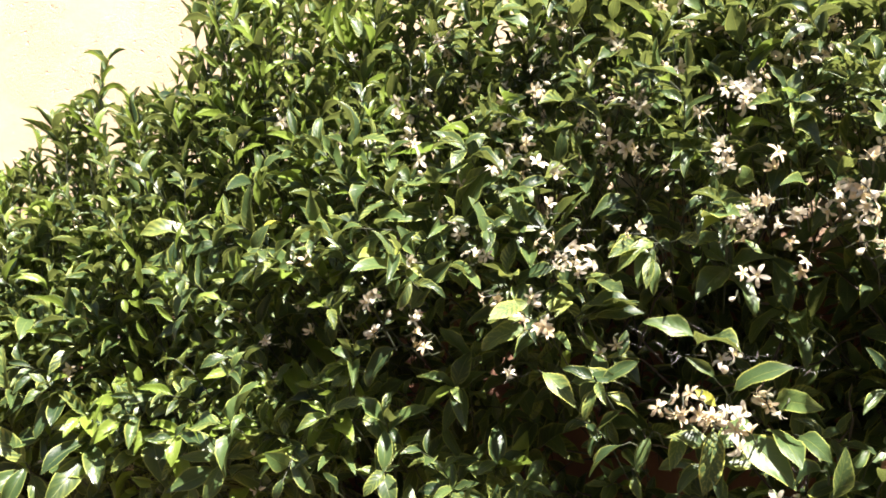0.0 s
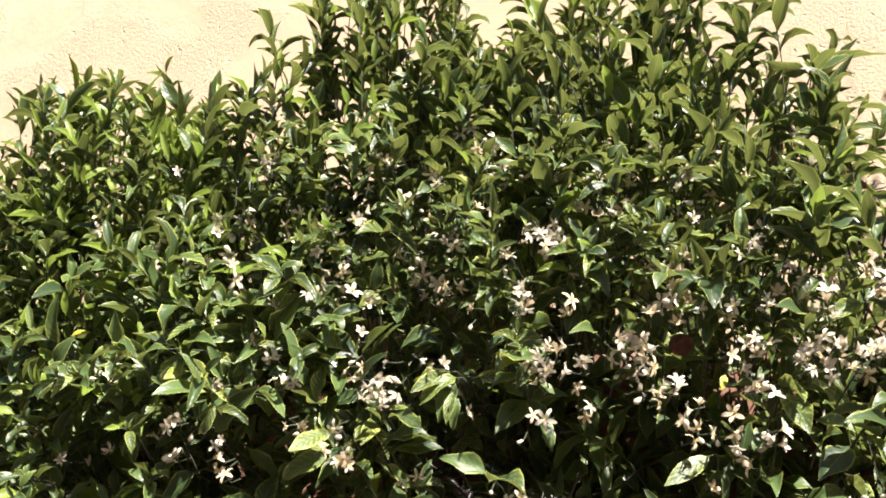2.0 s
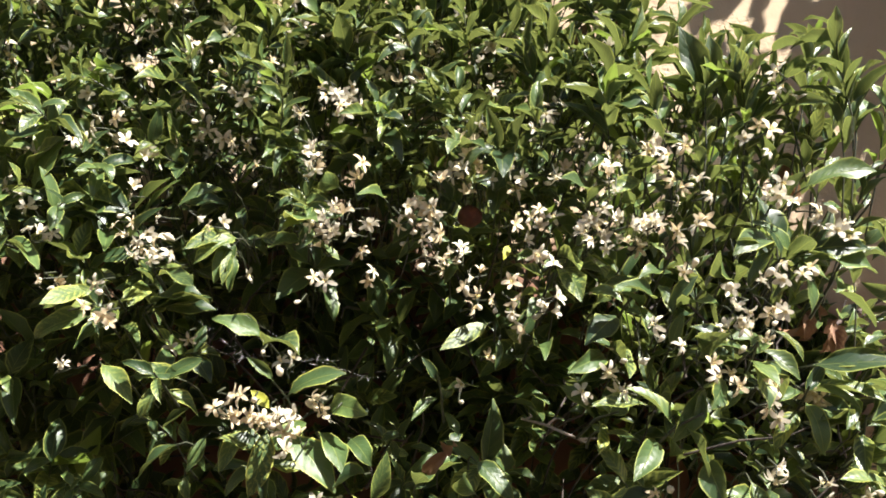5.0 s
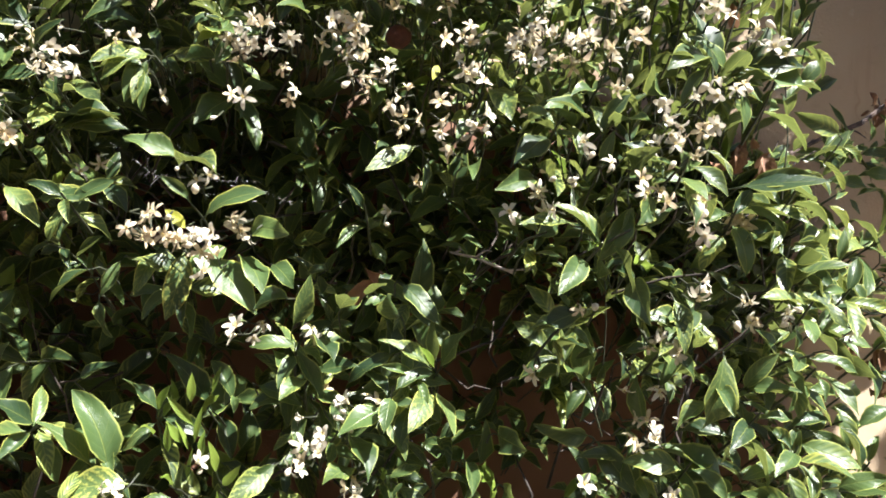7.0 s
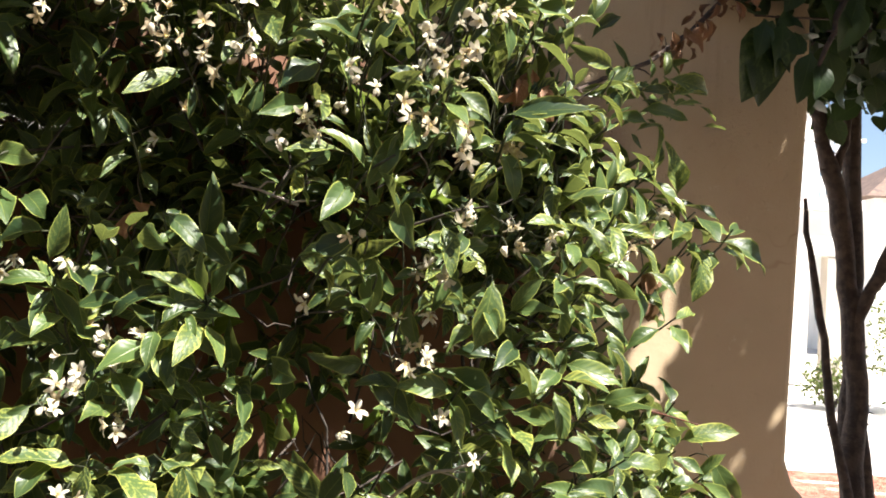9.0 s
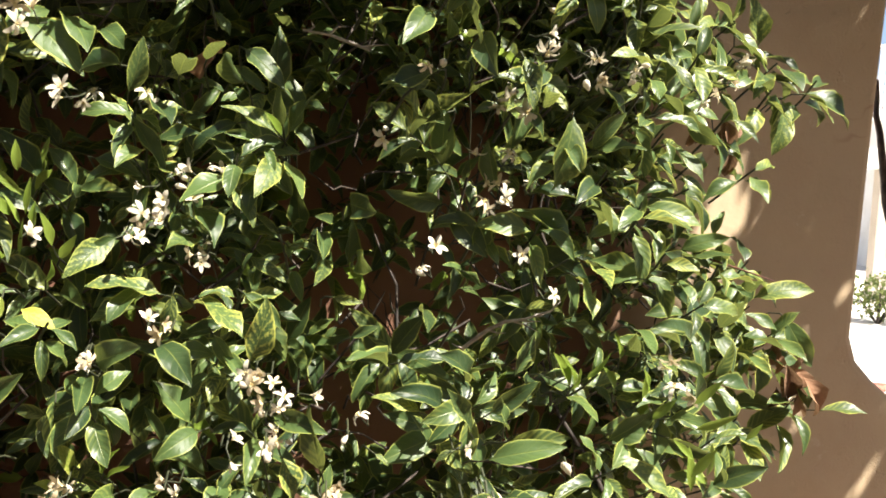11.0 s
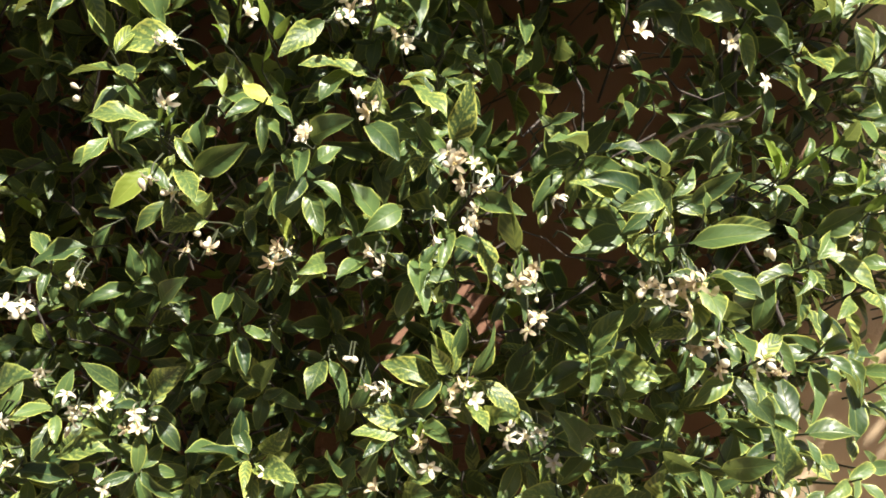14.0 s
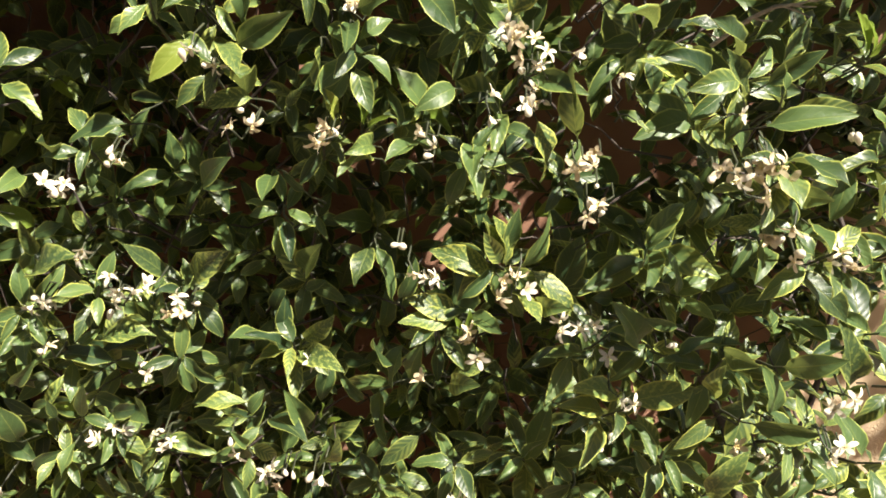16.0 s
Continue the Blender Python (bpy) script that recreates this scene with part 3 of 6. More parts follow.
# stems that climb from the soil through the hollow crown
for i in range(24):
    foot = np.array((rng.uniform(-2.4, 0.45), rng.uniform(1.25, 1.5), 0.02))
    x = foot[0] + rng.normal(0.05, 0.28)
    z = rng.uniform(1.1, 2.1)
    x = min(x, float(np.interp(z, SIDE_Z, SIDE_X)) - 0.12)
    z = min(z, float(np.interp(x, TOP_X, TOP_Z)) - 0.1)
    tip = np.array((x, front(x, z) + rng.uniform(0.22, 0.45), z))
    tip[1] = min(tip[1], 1.55)
    pts = [foot + (tip - foot) * s + np.array((0.10 * math.sin(4 * s + i) + 0.035 * math.sin(13 * s + 2 * i) + 0.012 * math.sin(31 * s + i), 0.14 * math.sin(3.1 * s) * (1.45 - tip[1]), 0.0)) for s in np.linspace(0, 1, 21)]
    pts = [np.array((p[0], min(p[1], 1.565), p[2])) for p in pts]
    r0 = rng.uniform(0.007, 0.016)
    if max(float(hollow(p[0], p[2])) for p in pts) > 0.3:
        continue
    verts, faces = tube(pts, np.linspace(r0, 0.0025, 21), 6)
    part("branch", mesh_of("branch", verts, faces, [MAT["bark"]]), bush)

# thin bare side twigs inside
inner = Pile()
for i in range(1100):
    x, z = rng.uniform(-2.2, 0.55), rng.uniform(0.4, 2.2)
    if not inside(np.array(x), np.array(z), -0.06):
        continue
    a = np.array((x, rng.uniform(min(front(x, z) + 0.26, 1.5), 1.56), z))
    b = a + rng.normal(0, 0.075, 3) + np.array((0, -0.03, 0.03))
    b[1] = min(b[1], 1.57)
    mid = (a + b) / 2 + rng.normal(0, 0.012, 3)
    mid[1] = min(mid[1], 1.57)
    inner.add(*tube((a, mid, (mid + b) / 2 + rng.normal(0, 0.006, 3) * (1, 0.3, 1), b), (0.0022, 0.0018, 0.0014, 0.0009), 4))
part("bare_twig_growth", inner.mesh("bare_twig_growth", MAT["bark"]), bush, "tangle of thin bare brown twigs inside", "stuff")

# the large outer leaves, each one by itself
BLADES = []
for i in range(14):
    BLADES.append(leaf_mesh("leaf", (0, 0, 0), (1, 0, 0), (0, 0, 1), 1.0, 0.33 + 0.008 * i, 0.16 + 0.045 * ((i * 5) % 14), 0.2 + 0.08 * ((i * 3) % 14), 0.16 + 0.05 * (i % 9), i * 1.3, MAT["leaf"], "smooth"))
MOTTLED = [leaf_mesh("leaf", (0, 0, 0), (1, 0, 0), (0, 0, 1), 1.0, 0.35 + 0.011 * i, 0.16 + 0.05 * ((i * 5) % 8), 0.3 + 0.1 * ((i * 3) % 8), 0.16 + 0.04 * i, i * 1.3, MAT["mottled"], "smooth") for i in range(8)]
LIME = [leaf_mesh("leaf", (0, 0, 0), (1, 0, 0), (0, 0, 1), 1.0, 0.42, 0.3 + 0.15 * i, 0.4 + 0.2 * i, 0.15, 0.4 + i, MAT["lime"]) for i in range(3)]
YELLOW = leaf_mesh("leaf", (0, 0, 0), (1, 0, 0), (0, 0, 1), 1.0, 0.46, 0.3, 0.5, 0.1, 0.4, MAT["yellow"])
FRESH = [leaf_mesh("leaf", (0, 0, 0), (1, 0, 0), (0, 0, 1), 1.0, 0.26, 0.3, 0.25 + 0.2 * i, 0.06, i, MAT["shoot"]) for i in range(3)]
DRY = [leaf_mesh("leaf", (0, 0, 0), (1, 0, 0), (0, 0, 1), 1.0, 0.5, 0.9, 1.4 + 0.5 * i, 0.4, i, MAT["dry"]) for i in range(3)]


def lay_leaf(me, base, tip, face, width=1.0, label="", parent=None, arch=0.0):
    """One leaf object from base to tip; face: the way that its upper side looks."""
    base, tip = np.asarray(base, dtype=float), np.asarray(tip, dtype=float)
    d = unit(tip - base)
    n = np.asarray(face, dtype=float)
    n = unit(n - (n @ d) * d)
    s = np.cross(d, n)
    size = float(np.linalg.norm(tip - base))
    if arch:
        d, n = d * math.cos(arch) + n * math.sin(arch), n * math.cos(arch) - d * math.sin(arch)
    m = Matrix(((d[0], -s[0], n[0]), (d[1], -s[1], n[1]), (d[2], -s[2], n[2]))).to_4x4() @ Matrix.Diagonal((size, size * width, size, 1))
    m.translation = base
    ob = part("leaf", me, parent or bush, label)
    ob.matrix_basis = m
    return ob


STALKS = Pile()
OUTER = {"leaf": [], "mottled": [], "shoot": [], "lime": []}
VIEW = np.array((-0.1, 0.1, 1.5))
single_leaves = 0


def outer_leaves(rows, kind, seed, broad=1.0):
    """Outer leaves one by one; kind: how they look and which way they face. The three hundred in the middle are objects of their own."""
    global single_leaves
    r = np.random.default_rng(seed)
    mat, meshes, least = {"lit": ("leaf", BLADES, 0.05), "shady": ("leaf", BLADES, 0.05), "mottled": ("mottled", MOTTLED, 0.055),
                                "lime": ("lime", LIME, 0.03), "tender": ("shoot", FRESH, 0.026)}[kind]
    for bx, bz, tx, tz in rows:
        base = np.array((bx, float(front(bx, bz)) - 0.005, bz))
        tip = np.array((tx, base[1] - 0.018, tz))
        flat = float(np.linalg.norm(tip - base))
        want = least * r.uniform(0.9, 1.25)
        if flat < want:
            tip = tip + unit(VIEW - tip) * min(0.04, math.sqrt(want ** 2 - flat ** 2)) * r.choice((1, 1, -0.4))
        if kind == "shady":
            face = np.array((-0.55 + r.normal(0, 0.2), -0.75 + r.normal(0, 0.15), 0.15 + r.normal(0, 0.2)))
        else:
            face = np.array((r.normal(0.3, 0.2), -0.68 + r.normal(0, 0.15), 0.72 + r.normal(0, 0.16)))
        way = unit(tip - base)
        if -0.75 < bx < 0.62 and bz < 2.0 and single_leaves < 296:
            single_leaves += 1
            lay_leaf(meshes[r.integers(len(meshes))], base, tip, face, broad * r.uniform(0.85, 1.08), arch=r.uniform(0.1, 0.35))
        else:
            face = unit(face - (face @ way) * way)
            bend, size = r.uniform(0.2, 0.8), float(np.linalg.norm(tip - base))
            ratio = 0.26 if kind == "tender" else r.uniform(0.34, 0.44)
            OUTER[mat].append((base, way * math.cos(bend / 2) + face * math.sin(bend / 2), face * math.cos(bend / 2) - way * math.sin(bend / 2), size, size * ratio * broad, r.uniform(0.2, 0.7), bend, r.uniform(0.1, 0.4), r.uniform(0, 6.28)))
        back = base - way * 0.012 + np.array((0, 0.03, -0.008))
        STALKS.add(*tube((base + way * 0.004, base - way * 0.008 + np.array((0, 0.006, -0.002)), back, back + np.array((0, 0.03, -0.012))), (0.0009, 0.0009, 0.0011, 0.0013), 4))


LEAVES_LIT_A = [(-0.426, 1.6, -0.436, 1.559), (-0.456, 1.589, -0.495, 1.556), (-0.375, 1.708, -0.428, 1.732), (-0.373, 1.7, -0.337, 1.725), (-0.349, 1.661, -0.374, 1.683), (-0.304, 1.613, -0.267, 1.595), (-0.274, 1.609, -0.247, 1.589), (-0.49, 1.733, -0.432, 1.743), (-0.501, 1.771, -0.458, 1.772), (-0.476, 1.803, -0.422, 1.816), (-0.423, 1.799, -0.417, 1.753), (-0.134, 1.743, -0.183, 1.701), (-0.12, 1.726, -0.122, 1.689), (-0.244, 1.547, -0.227, 1.6), (-0.293, 1.548, -0.329, 1.55), (-0.136, 1.598, -0.094, 1.56), (-0.198, 1.567, -0.184, 1.59), (-0.173, 1.584, -0.151, 1.599), (-0.1, 1.516, -0.151, 1.547), (-0.139, 1.526, -0.187, 1.5), (-0.12, 1.493, -0.14, 1.473), (-0.331, 1.456, -0.373, 1.513), (-0.41, 1.395, -0.431, 1.479), (-0.275, 1.483, -0.226, 1.462)]
LEAVES_LIT_B = [(-0.237, 1.486, -0.265, 1.529), (-0.207, 1.469, -0.236, 1.525), (-0.232, 1.541, -0.195, 1.53), (-0.177, 1.44, -0.149, 1.424), (-0.231, 1.439, -0.251, 1.422), (-0.255, 1.405, -0.283, 1.372), (-0.171, 1.41, -0.197, 1.399), (-0.06, 1.418, -0.043, 1.398), (-0.094, 1.414, -0.121, 1.431), (0.168, 1.815, 0.248, 1.834), (0.162, 1.821, 0.24, 1.842), (0.158, 1.817, 0.181, 1.848), (0.146, 1.837, 0.107, 1.844), (0.035, 1.773, -0, 1.797), (0.049, 1.756, 0.067, 1.799), (0.053, 1.764, 0.093, 1.776), (0.049, 1.726, 0.057, 1.757), (0.146, 1.746, 0.172, 1.717), (0.19, 1.718, 0.27, 1.717), (0.2, 1.698, 0.273, 1.69), (0.03, 1.666, -0.029, 1.654), (0.248, 1.658, 0.229, 1.694), (0.262, 1.649, 0.28, 1.691), (0.456, 1.689, 0.428, 1.741)]
LEAVES_LIT_C = [(0.49, 1.678, 0.472, 1.753), (0.264, 1.629, 0.316, 1.593), (0.248, 1.615, 0.288, 1.593), (0.184, 1.641, 0.216, 1.62), (0.129, 1.603, 0.139, 1.551), (0.154, 1.556, 0.169, 1.586), (0.051, 1.587, -0.006, 1.562), (0.113, 1.553, 0.127, 1.536), (0.212, 1.521, 0.261, 1.517), (0.212, 1.507, 0.236, 1.49), (0.334, 1.537, 0.373, 1.51), (0.134, 1.447, 0.182, 1.397), (0.105, 1.462, 0.105, 1.398), (0.336, 1.423, 0.385, 1.438), (-0.086, 1.722, -0.064, 1.732), (-0.058, 1.807, -0.035, 1.792), (-0.008, 1.724, 0.012, 1.7), (-0.012, 1.715, -0.052, 1.697), (0.022, 1.765, -0.004, 1.778), (-0.012, 1.638, 0.02, 1.634), (-0.559, 1.844, -0.661, 1.889), (-0.549, 1.846, -0.507, 1.892), (-0.458, 1.887, -0.506, 1.856), (-0.425, 1.821, -0.467, 1.802)]
LEAVES_LIT_D = [(-0.425, 1.814, -0.428, 1.777), (-0.506, 1.728, -0.432, 1.746), (-0.303, 1.998, -0.269, 1.979), (-0.011, 1.985, 0.003, 2.036), (-0.069, 2.012, -0.033, 2.056), (0.182, 1.9, 0.248, 1.933), (0.145, 1.829, 0.106, 1.842), (-0.035, 1.874, -0.011, 1.902), (0, 1.88, 0.021, 1.896), (-0.035, 1.874, -0.056, 1.889), (-0.172, 2.052, -0.201, 2.071), (-0.128, 2.002, -0.155, 2.01), (-0.259, 1.876, -0.283, 1.888), (-0.229, 1.885, -0.216, 1.907), (0.07, 1.948, 0.036, 1.955), (-0.599, 1.964, -0.61, 2.004), (-0.654, 1.968, -0.624, 2.004), (-0.616, 1.879, -0.577, 1.893), (0.179, 2.043, 0.197, 2.069), (-0.668, 1.908, -0.748, 1.897), (-0.577, 1.851, -0.653, 1.88), (-0.559, 1.851, -0.507, 1.884), (-0.52, 1.866, -0.46, 1.889), (-0.581, 2.018, -0.593, 2.042)]
LEAVES_LIT_E = [(-0.489, 2.134, -0.461, 2.153), (-0.377, 2.134, -0.411, 2.163), (-0.288, 2.249, -0.312, 2.295), (-0.21, 2.149, -0.228, 2.234), (-0.324, 2.022, -0.285, 2.066), (-0.506, 2.06, -0.453, 2.041), (-0.071, 2.034, -0.033, 2.069), (-0.016, 1.977, -0.005, 2.044), (-0.002, 2.229, -0.008, 2.265), (-0, 2.226, 0.024, 2.256), (0.005, 2.225, 0.09, 2.233), (0.008, 2.213, 0.045, 2.207), (-0.026, 2.218, -0.014, 2.169), (0.041, 2.168, 0.111, 2.147), (0.091, 2.015, 0.058, 2.093), (0.094, 2.022, 0.092, 2.087), (0.17, 2.082, 0.202, 2.093), (-0.67, 1.793, -0.618, 1.764), (-0.716, 1.737, -0.661, 1.793), (-0.566, 1.716, -0.625, 1.695), (-0.505, 1.735, -0.436, 1.752), (-0.517, 1.657, -0.459, 1.666), (-0.427, 1.804, -0.428, 1.762), (-0.507, 1.779, -0.462, 1.767)]
LEAVES_LIT_F = [(-0.817, 2.208, -0.798, 2.249), (-0.869, 2.197, -0.891, 2.238), (-0.774, 2.178, -0.728, 2.198), (-0.693, 2.172, -0.709, 2.221), (-0.666, 2.184, -0.651, 2.242), (-0.601, 2.193, -0.584, 2.235), (-0.616, 2.14, -0.608, 2.19), (-0.492, 2.232, -0.509, 2.283), (-0.822, 2.116, -0.854, 2.164), (-0.667, 2.099, -0.634, 2.14), (-0.336, 2.16, -0.357, 2.209), (-0.19, 1.987, -0.213, 1.995), (-0.143, 2.005, -0.096, 2.022), (0.024, 1.908, -0.026, 1.883), (-0.034, 1.896, -0.067, 1.91), (0.007, 1.916, 0.034, 1.931), (-0.112, 1.818, -0.071, 1.805), (-0.064, 1.819, -0.042, 1.805), (-1.129, 1.827, -1.197, 1.81), (-1.253, 1.826, -1.299, 1.861), (-1.044, 1.841, -1.1, 1.824), (-0.979, 1.892, -0.98, 1.934), (-1.055, 1.873, -1.118, 1.866), (-1.014, 1.746, -1.066, 1.715)]
LEAVES_LIT_G = [(-1.092, 1.719, -1.151, 1.698), (-0.899, 1.8, -0.841, 1.808), (-0.709, 1.743, -0.647, 1.792), (-0.665, 1.795, -0.62, 1.762), (-0.436, 1.814, -0.439, 1.771), (-0.739, 1.692, -0.781, 1.644), (-1.259, 1.496, -1.365, 1.495), (-1.278, 1.527, -1.344, 1.533), (-1.297, 1.551, -1.364, 1.562), (-1.083, 1.549, -1.049, 1.598), (-0.996, 1.524, -1.026, 1.568), (-0.911, 1.567, -0.851, 1.535), (-0.875, 1.565, -0.836, 1.601), (-0.873, 1.504, -0.842, 1.548), (-0.818, 1.506, -0.839, 1.535), (-1.482, 1.45, -1.443, 1.498), (-1.452, 1.497, -1.413, 1.538), (-1.331, 1.595, -1.356, 1.622), (-0.425, 1.956, -0.367, 1.925), (-0.5, 1.729, -0.442, 1.748), (-1.433, 1.876, -1.476, 1.854), (-1.438, 1.759, -1.479, 1.738), (-1.338, 1.703, -1.285, 1.684), (-1.211, 1.6, -1.244, 1.632)]
LEAVES_LIT_H = [(-1.037, 1.63, -1.05, 1.613), (-1.49, 1.819, -1.519, 1.797), (-1.358, 1.816, -1.379, 1.832), (-1.314, 1.938, -1.349, 1.955), (-1.148, 1.94, -1.181, 1.965), (-1.267, 1.982, -1.314, 2), (-1.068, 1.922, -1.026, 1.949), (-0.951, 1.796, -0.978, 1.81), (-1.49, 1.551, -1.427, 1.609), (-1.125, 1.499, -1.072, 1.527), (-0.189, 1.359, -0.192, 1.312), (-0.125, 1.361, -0.083, 1.334), (-0.157, 1.267, -0.156, 1.241), (-0.195, 1.313, -0.162, 1.292), (-0.131, 1.189, -0.134, 1.151), (-0.158, 1.232, -0.185, 1.219), (-0.189, 1.18, -0.219, 1.154), (-0.39, 1.291, -0.42, 1.298), (-0.342, 1.211, -0.382, 1.209), (-0.347, 1.211, -0.347, 1.243), (-0.232, 1.172, -0.25, 1.166), (-0.247, 1.408, -0.28, 1.38), (0.072, 1.261, 0.034, 1.288), (0.094, 1.248, 0.063, 1.293)]
LEAVES_LIT_I = [(0.124, 1.253, 0.116, 1.289), (0.077, 1.237, 0.051, 1.229), (0.101, 1.276, 0.096, 1.316), (0.028, 1.3, 0.076, 1.315), (0.314, 1.327, 0.276, 1.352), (0.22, 1.248, 0.266, 1.282), (0.273, 1.272, 0.308, 1.272), (0.285, 1.279, 0.31, 1.314), (0.215, 1.23, 0.23, 1.19), (0.179, 1.287, 0.207, 1.264), (0.445, 1.125, 0.512, 1.152), (0.112, 1.215, 0.157, 1.204), (0.049, 1.349, 0.06, 1.328), (-0.056, 1.422, -0.043, 1.404), (-0.048, 1.395, -0.053, 1.37), (-0.118, 1.436, -0.094, 1.418), (-0.122, 1.395, -0.085, 1.371), (0.192, 1.41, 0.208, 1.424), (0.235, 1.326, 0.242, 1.346), (0.247, 1.332, 0.251, 1.319), (0.354, 1.402, 0.307, 1.413), (0.464, 1.35, 0.493, 1.382), (0.42, 1.328, 0.441, 1.358), (0.015, 1.299, -0.015, 1.312)]
LEAVES_LIT_J = [(0.007, 1.221, 0.019, 1.216), (0.123, 1.295, 0.139, 1.303), (0.504, 1.169, 0.449, 1.186), (0.441, 1.298, 0.442, 1.328), (0.207, 1.274, 0.192, 1.257), (-0.143, 0.999, -0.192, 0.998), (-0.125, 1.005, -0.093, 0.994), (-0.199, 1.014, -0.175, 1.06), (-0.231, 1.068, -0.243, 1.028), (-0.138, 0.968, -0.124, 0.956), (-0.138, 0.936, -0.097, 0.969), (0.039, 1.007, 0.014, 1.052), (0.043, 0.925, 0.071, 0.885), (0.139, 0.953, 0.127, 1.014), (0.072, 1.006, 0.124, 1.038), (0.068, 0.986, 0.082, 0.979), (0.166, 0.963, 0.149, 1.02), (0.234, 0.991, 0.222, 1.065), (0.18, 1.208, 0.179, 1.158), (0.113, 1.14, 0.12, 1.114), (0.189, 1.15, 0.21, 1.12), (-0.442, 1.008, -0.484, 1.044), (-0.42, 1.006, -0.381, 1.042), (-0.416, 0.975, -0.379, 0.953)]
LEAVES_LIT_K = [(-0.527, 0.986, -0.562, 0.985), (-0.564, 0.941, -0.597, 0.939), (-0.557, 0.915, -0.495, 0.924), (-0.581, 1, -0.546, 1.038), (-0.322, 0.947, -0.321, 0.996), (-0.32, 0.937, -0.352, 0.955), (-0.298, 0.947, -0.261, 0.993), (-0.343, 0.942, -0.378, 0.943), (-0.303, 0.931, -0.268, 0.944), (-0.354, 0.865, -0.334, 0.901), (-0.354, 0.858, -0.392, 0.857), (-0.291, 0.852, -0.308, 0.905), (-0.329, 0.861, -0.291, 0.856), (-0.278, 0.812, -0.246, 0.845), (-0.452, 0.813, -0.474, 0.778), (-0.442, 0.828, -0.385, 0.824), (-0.569, 0.834, -0.569, 0.872), (-0.54, 0.838, -0.525, 0.891), (-0.6, 0.766, -0.562, 0.803), (-0.188, 1.158, -0.221, 1.153), (-0.136, 1.182, -0.135, 1.148), (-0.231, 1.16, -0.255, 1.156), (-0.329, 1.134, -0.335, 1.099), (-0.33, 1.087, -0.32, 1.045)]
LEAVES_LIT_L = [(-0.468, 1.172, -0.526, 1.159), (-0.547, 1.13, -0.556, 1.144), (-0.583, 1.109, -0.598, 1.095), (-0.512, 0.936, -0.461, 0.963), (-0.52, 0.895, -0.537, 0.882), (-0.617, 0.871, -0.578, 0.911), (-0.513, 0.798, -0.515, 0.837), (-0.616, 0.8, -0.616, 0.839), (0.53, 1.62, 0.613, 1.604), (0.504, 1.608, 0.493, 1.539), (0.483, 1.668, 0.546, 1.654), (0.411, 1.327, 0.434, 1.284), (0.332, 1.331, 0.294, 1.356), (0.251, 1.349, 0.266, 1.325), (0.272, 1.395, 0.295, 1.392), (0.448, 1.374, 0.475, 1.363), (0.489, 1.329, 0.441, 1.345), (0.474, 1.279, 0.487, 1.311)]
BROAD_LIT_A = [(0.181, 1.698, 0.132, 1.714), (0.125, 1.69, 0.09, 1.658), (0.077, 1.685, 0.053, 1.629), (0.338, 1.662, 0.337, 1.699), (0.187, 1.551, 0.173, 1.474), (0.128, 1.452, 0.224, 1.43), (-0.282, 1.973, -0.242, 1.94), (-0.285, 1.967, -0.241, 1.937), (-0.257, 1.284, -0.256, 1.243), (0.104, 1.235, 0.169, 1.254), (0.419, 1.405, 0.429, 1.424), (-0.225, 1.069, -0.203, 1.018), (0.146, 1.115, 0.199, 1.08), (0.107, 1.161, 0.069, 1.167), (0.123, 0.865, 0.138, 0.909), (0.363, 1.414, 0.407, 1.413)]
LEAVES_SHADY_A = [(-0.444, 1.558, -0.423, 1.518), (-0.296, 1.643, -0.259, 1.647), (-0.398, 1.822, -0.346, 1.818), (-0.252, 1.575, -0.284, 1.563), (-0.133, 1.564, -0.15, 1.587), (-0.091, 1.514, -0.058, 1.564), (-0.117, 1.476, -0.124, 1.435), (-0.095, 1.524, -0.101, 1.566), (-0.455, 1.478, -0.411, 1.496), (0.107, 1.795, 0.089, 1.827), (0.121, 1.787, 0.143, 1.826), (0.076, 1.72, 0.099, 1.745), (0.199, 1.722, 0.258, 1.731), (0.245, 1.624, 0.319, 1.653), (0.086, 1.618, 0.102, 1.575), (0.21, 1.521, 0.238, 1.559), (0.317, 1.58, 0.335, 1.547), (0.339, 1.563, 0.375, 1.539), (0.124, 1.472, 0.107, 1.528), (0.076, 1.454, 0.115, 1.406), (0.067, 1.459, 0.006, 1.469), (0.313, 1.478, 0.348, 1.461), (-0.026, 1.759, -0.01, 1.777), (0.344, 1.811, 0.283, 1.827)]
LEAVES_SHADY_B = [(0.064, 1.549, 0.039, 1.536), (0.217, 1.626, 0.176, 1.598), (-0.349, 1.821, -0.381, 1.812), (-0.548, 1.942, -0.577, 1.986), (-0.348, 2.039, -0.378, 2.061), (0.143, 1.871, 0.173, 1.913), (-0.223, 2.004, -0.19, 2.023), (-0.112, 1.952, -0.076, 1.972), (-0.312, 1.886, -0.334, 1.892), (-0.109, 1.886, -0.124, 1.915), (-0.485, 1.935, -0.449, 1.96), (-0.521, 1.94, -0.541, 1.982), (0.181, 2.01, 0.217, 2.01), (-0.666, 1.867, -0.615, 1.915), (-0.549, 1.812, -0.508, 1.848), (-0.707, 2.035, -0.724, 2.095), (-0.614, 1.958, -0.641, 1.992), (-0.515, 2.131, -0.501, 2.169), (-0.537, 2.188, -0.559, 2.252), (-0.454, 2.283, -0.465, 2.238), (-0.358, 2.236, -0.398, 2.282), (-0.227, 2.198, -0.254, 2.251), (-0.17, 2.273, -0.193, 2.213), (-0.107, 2.172, -0.113, 2.232)]
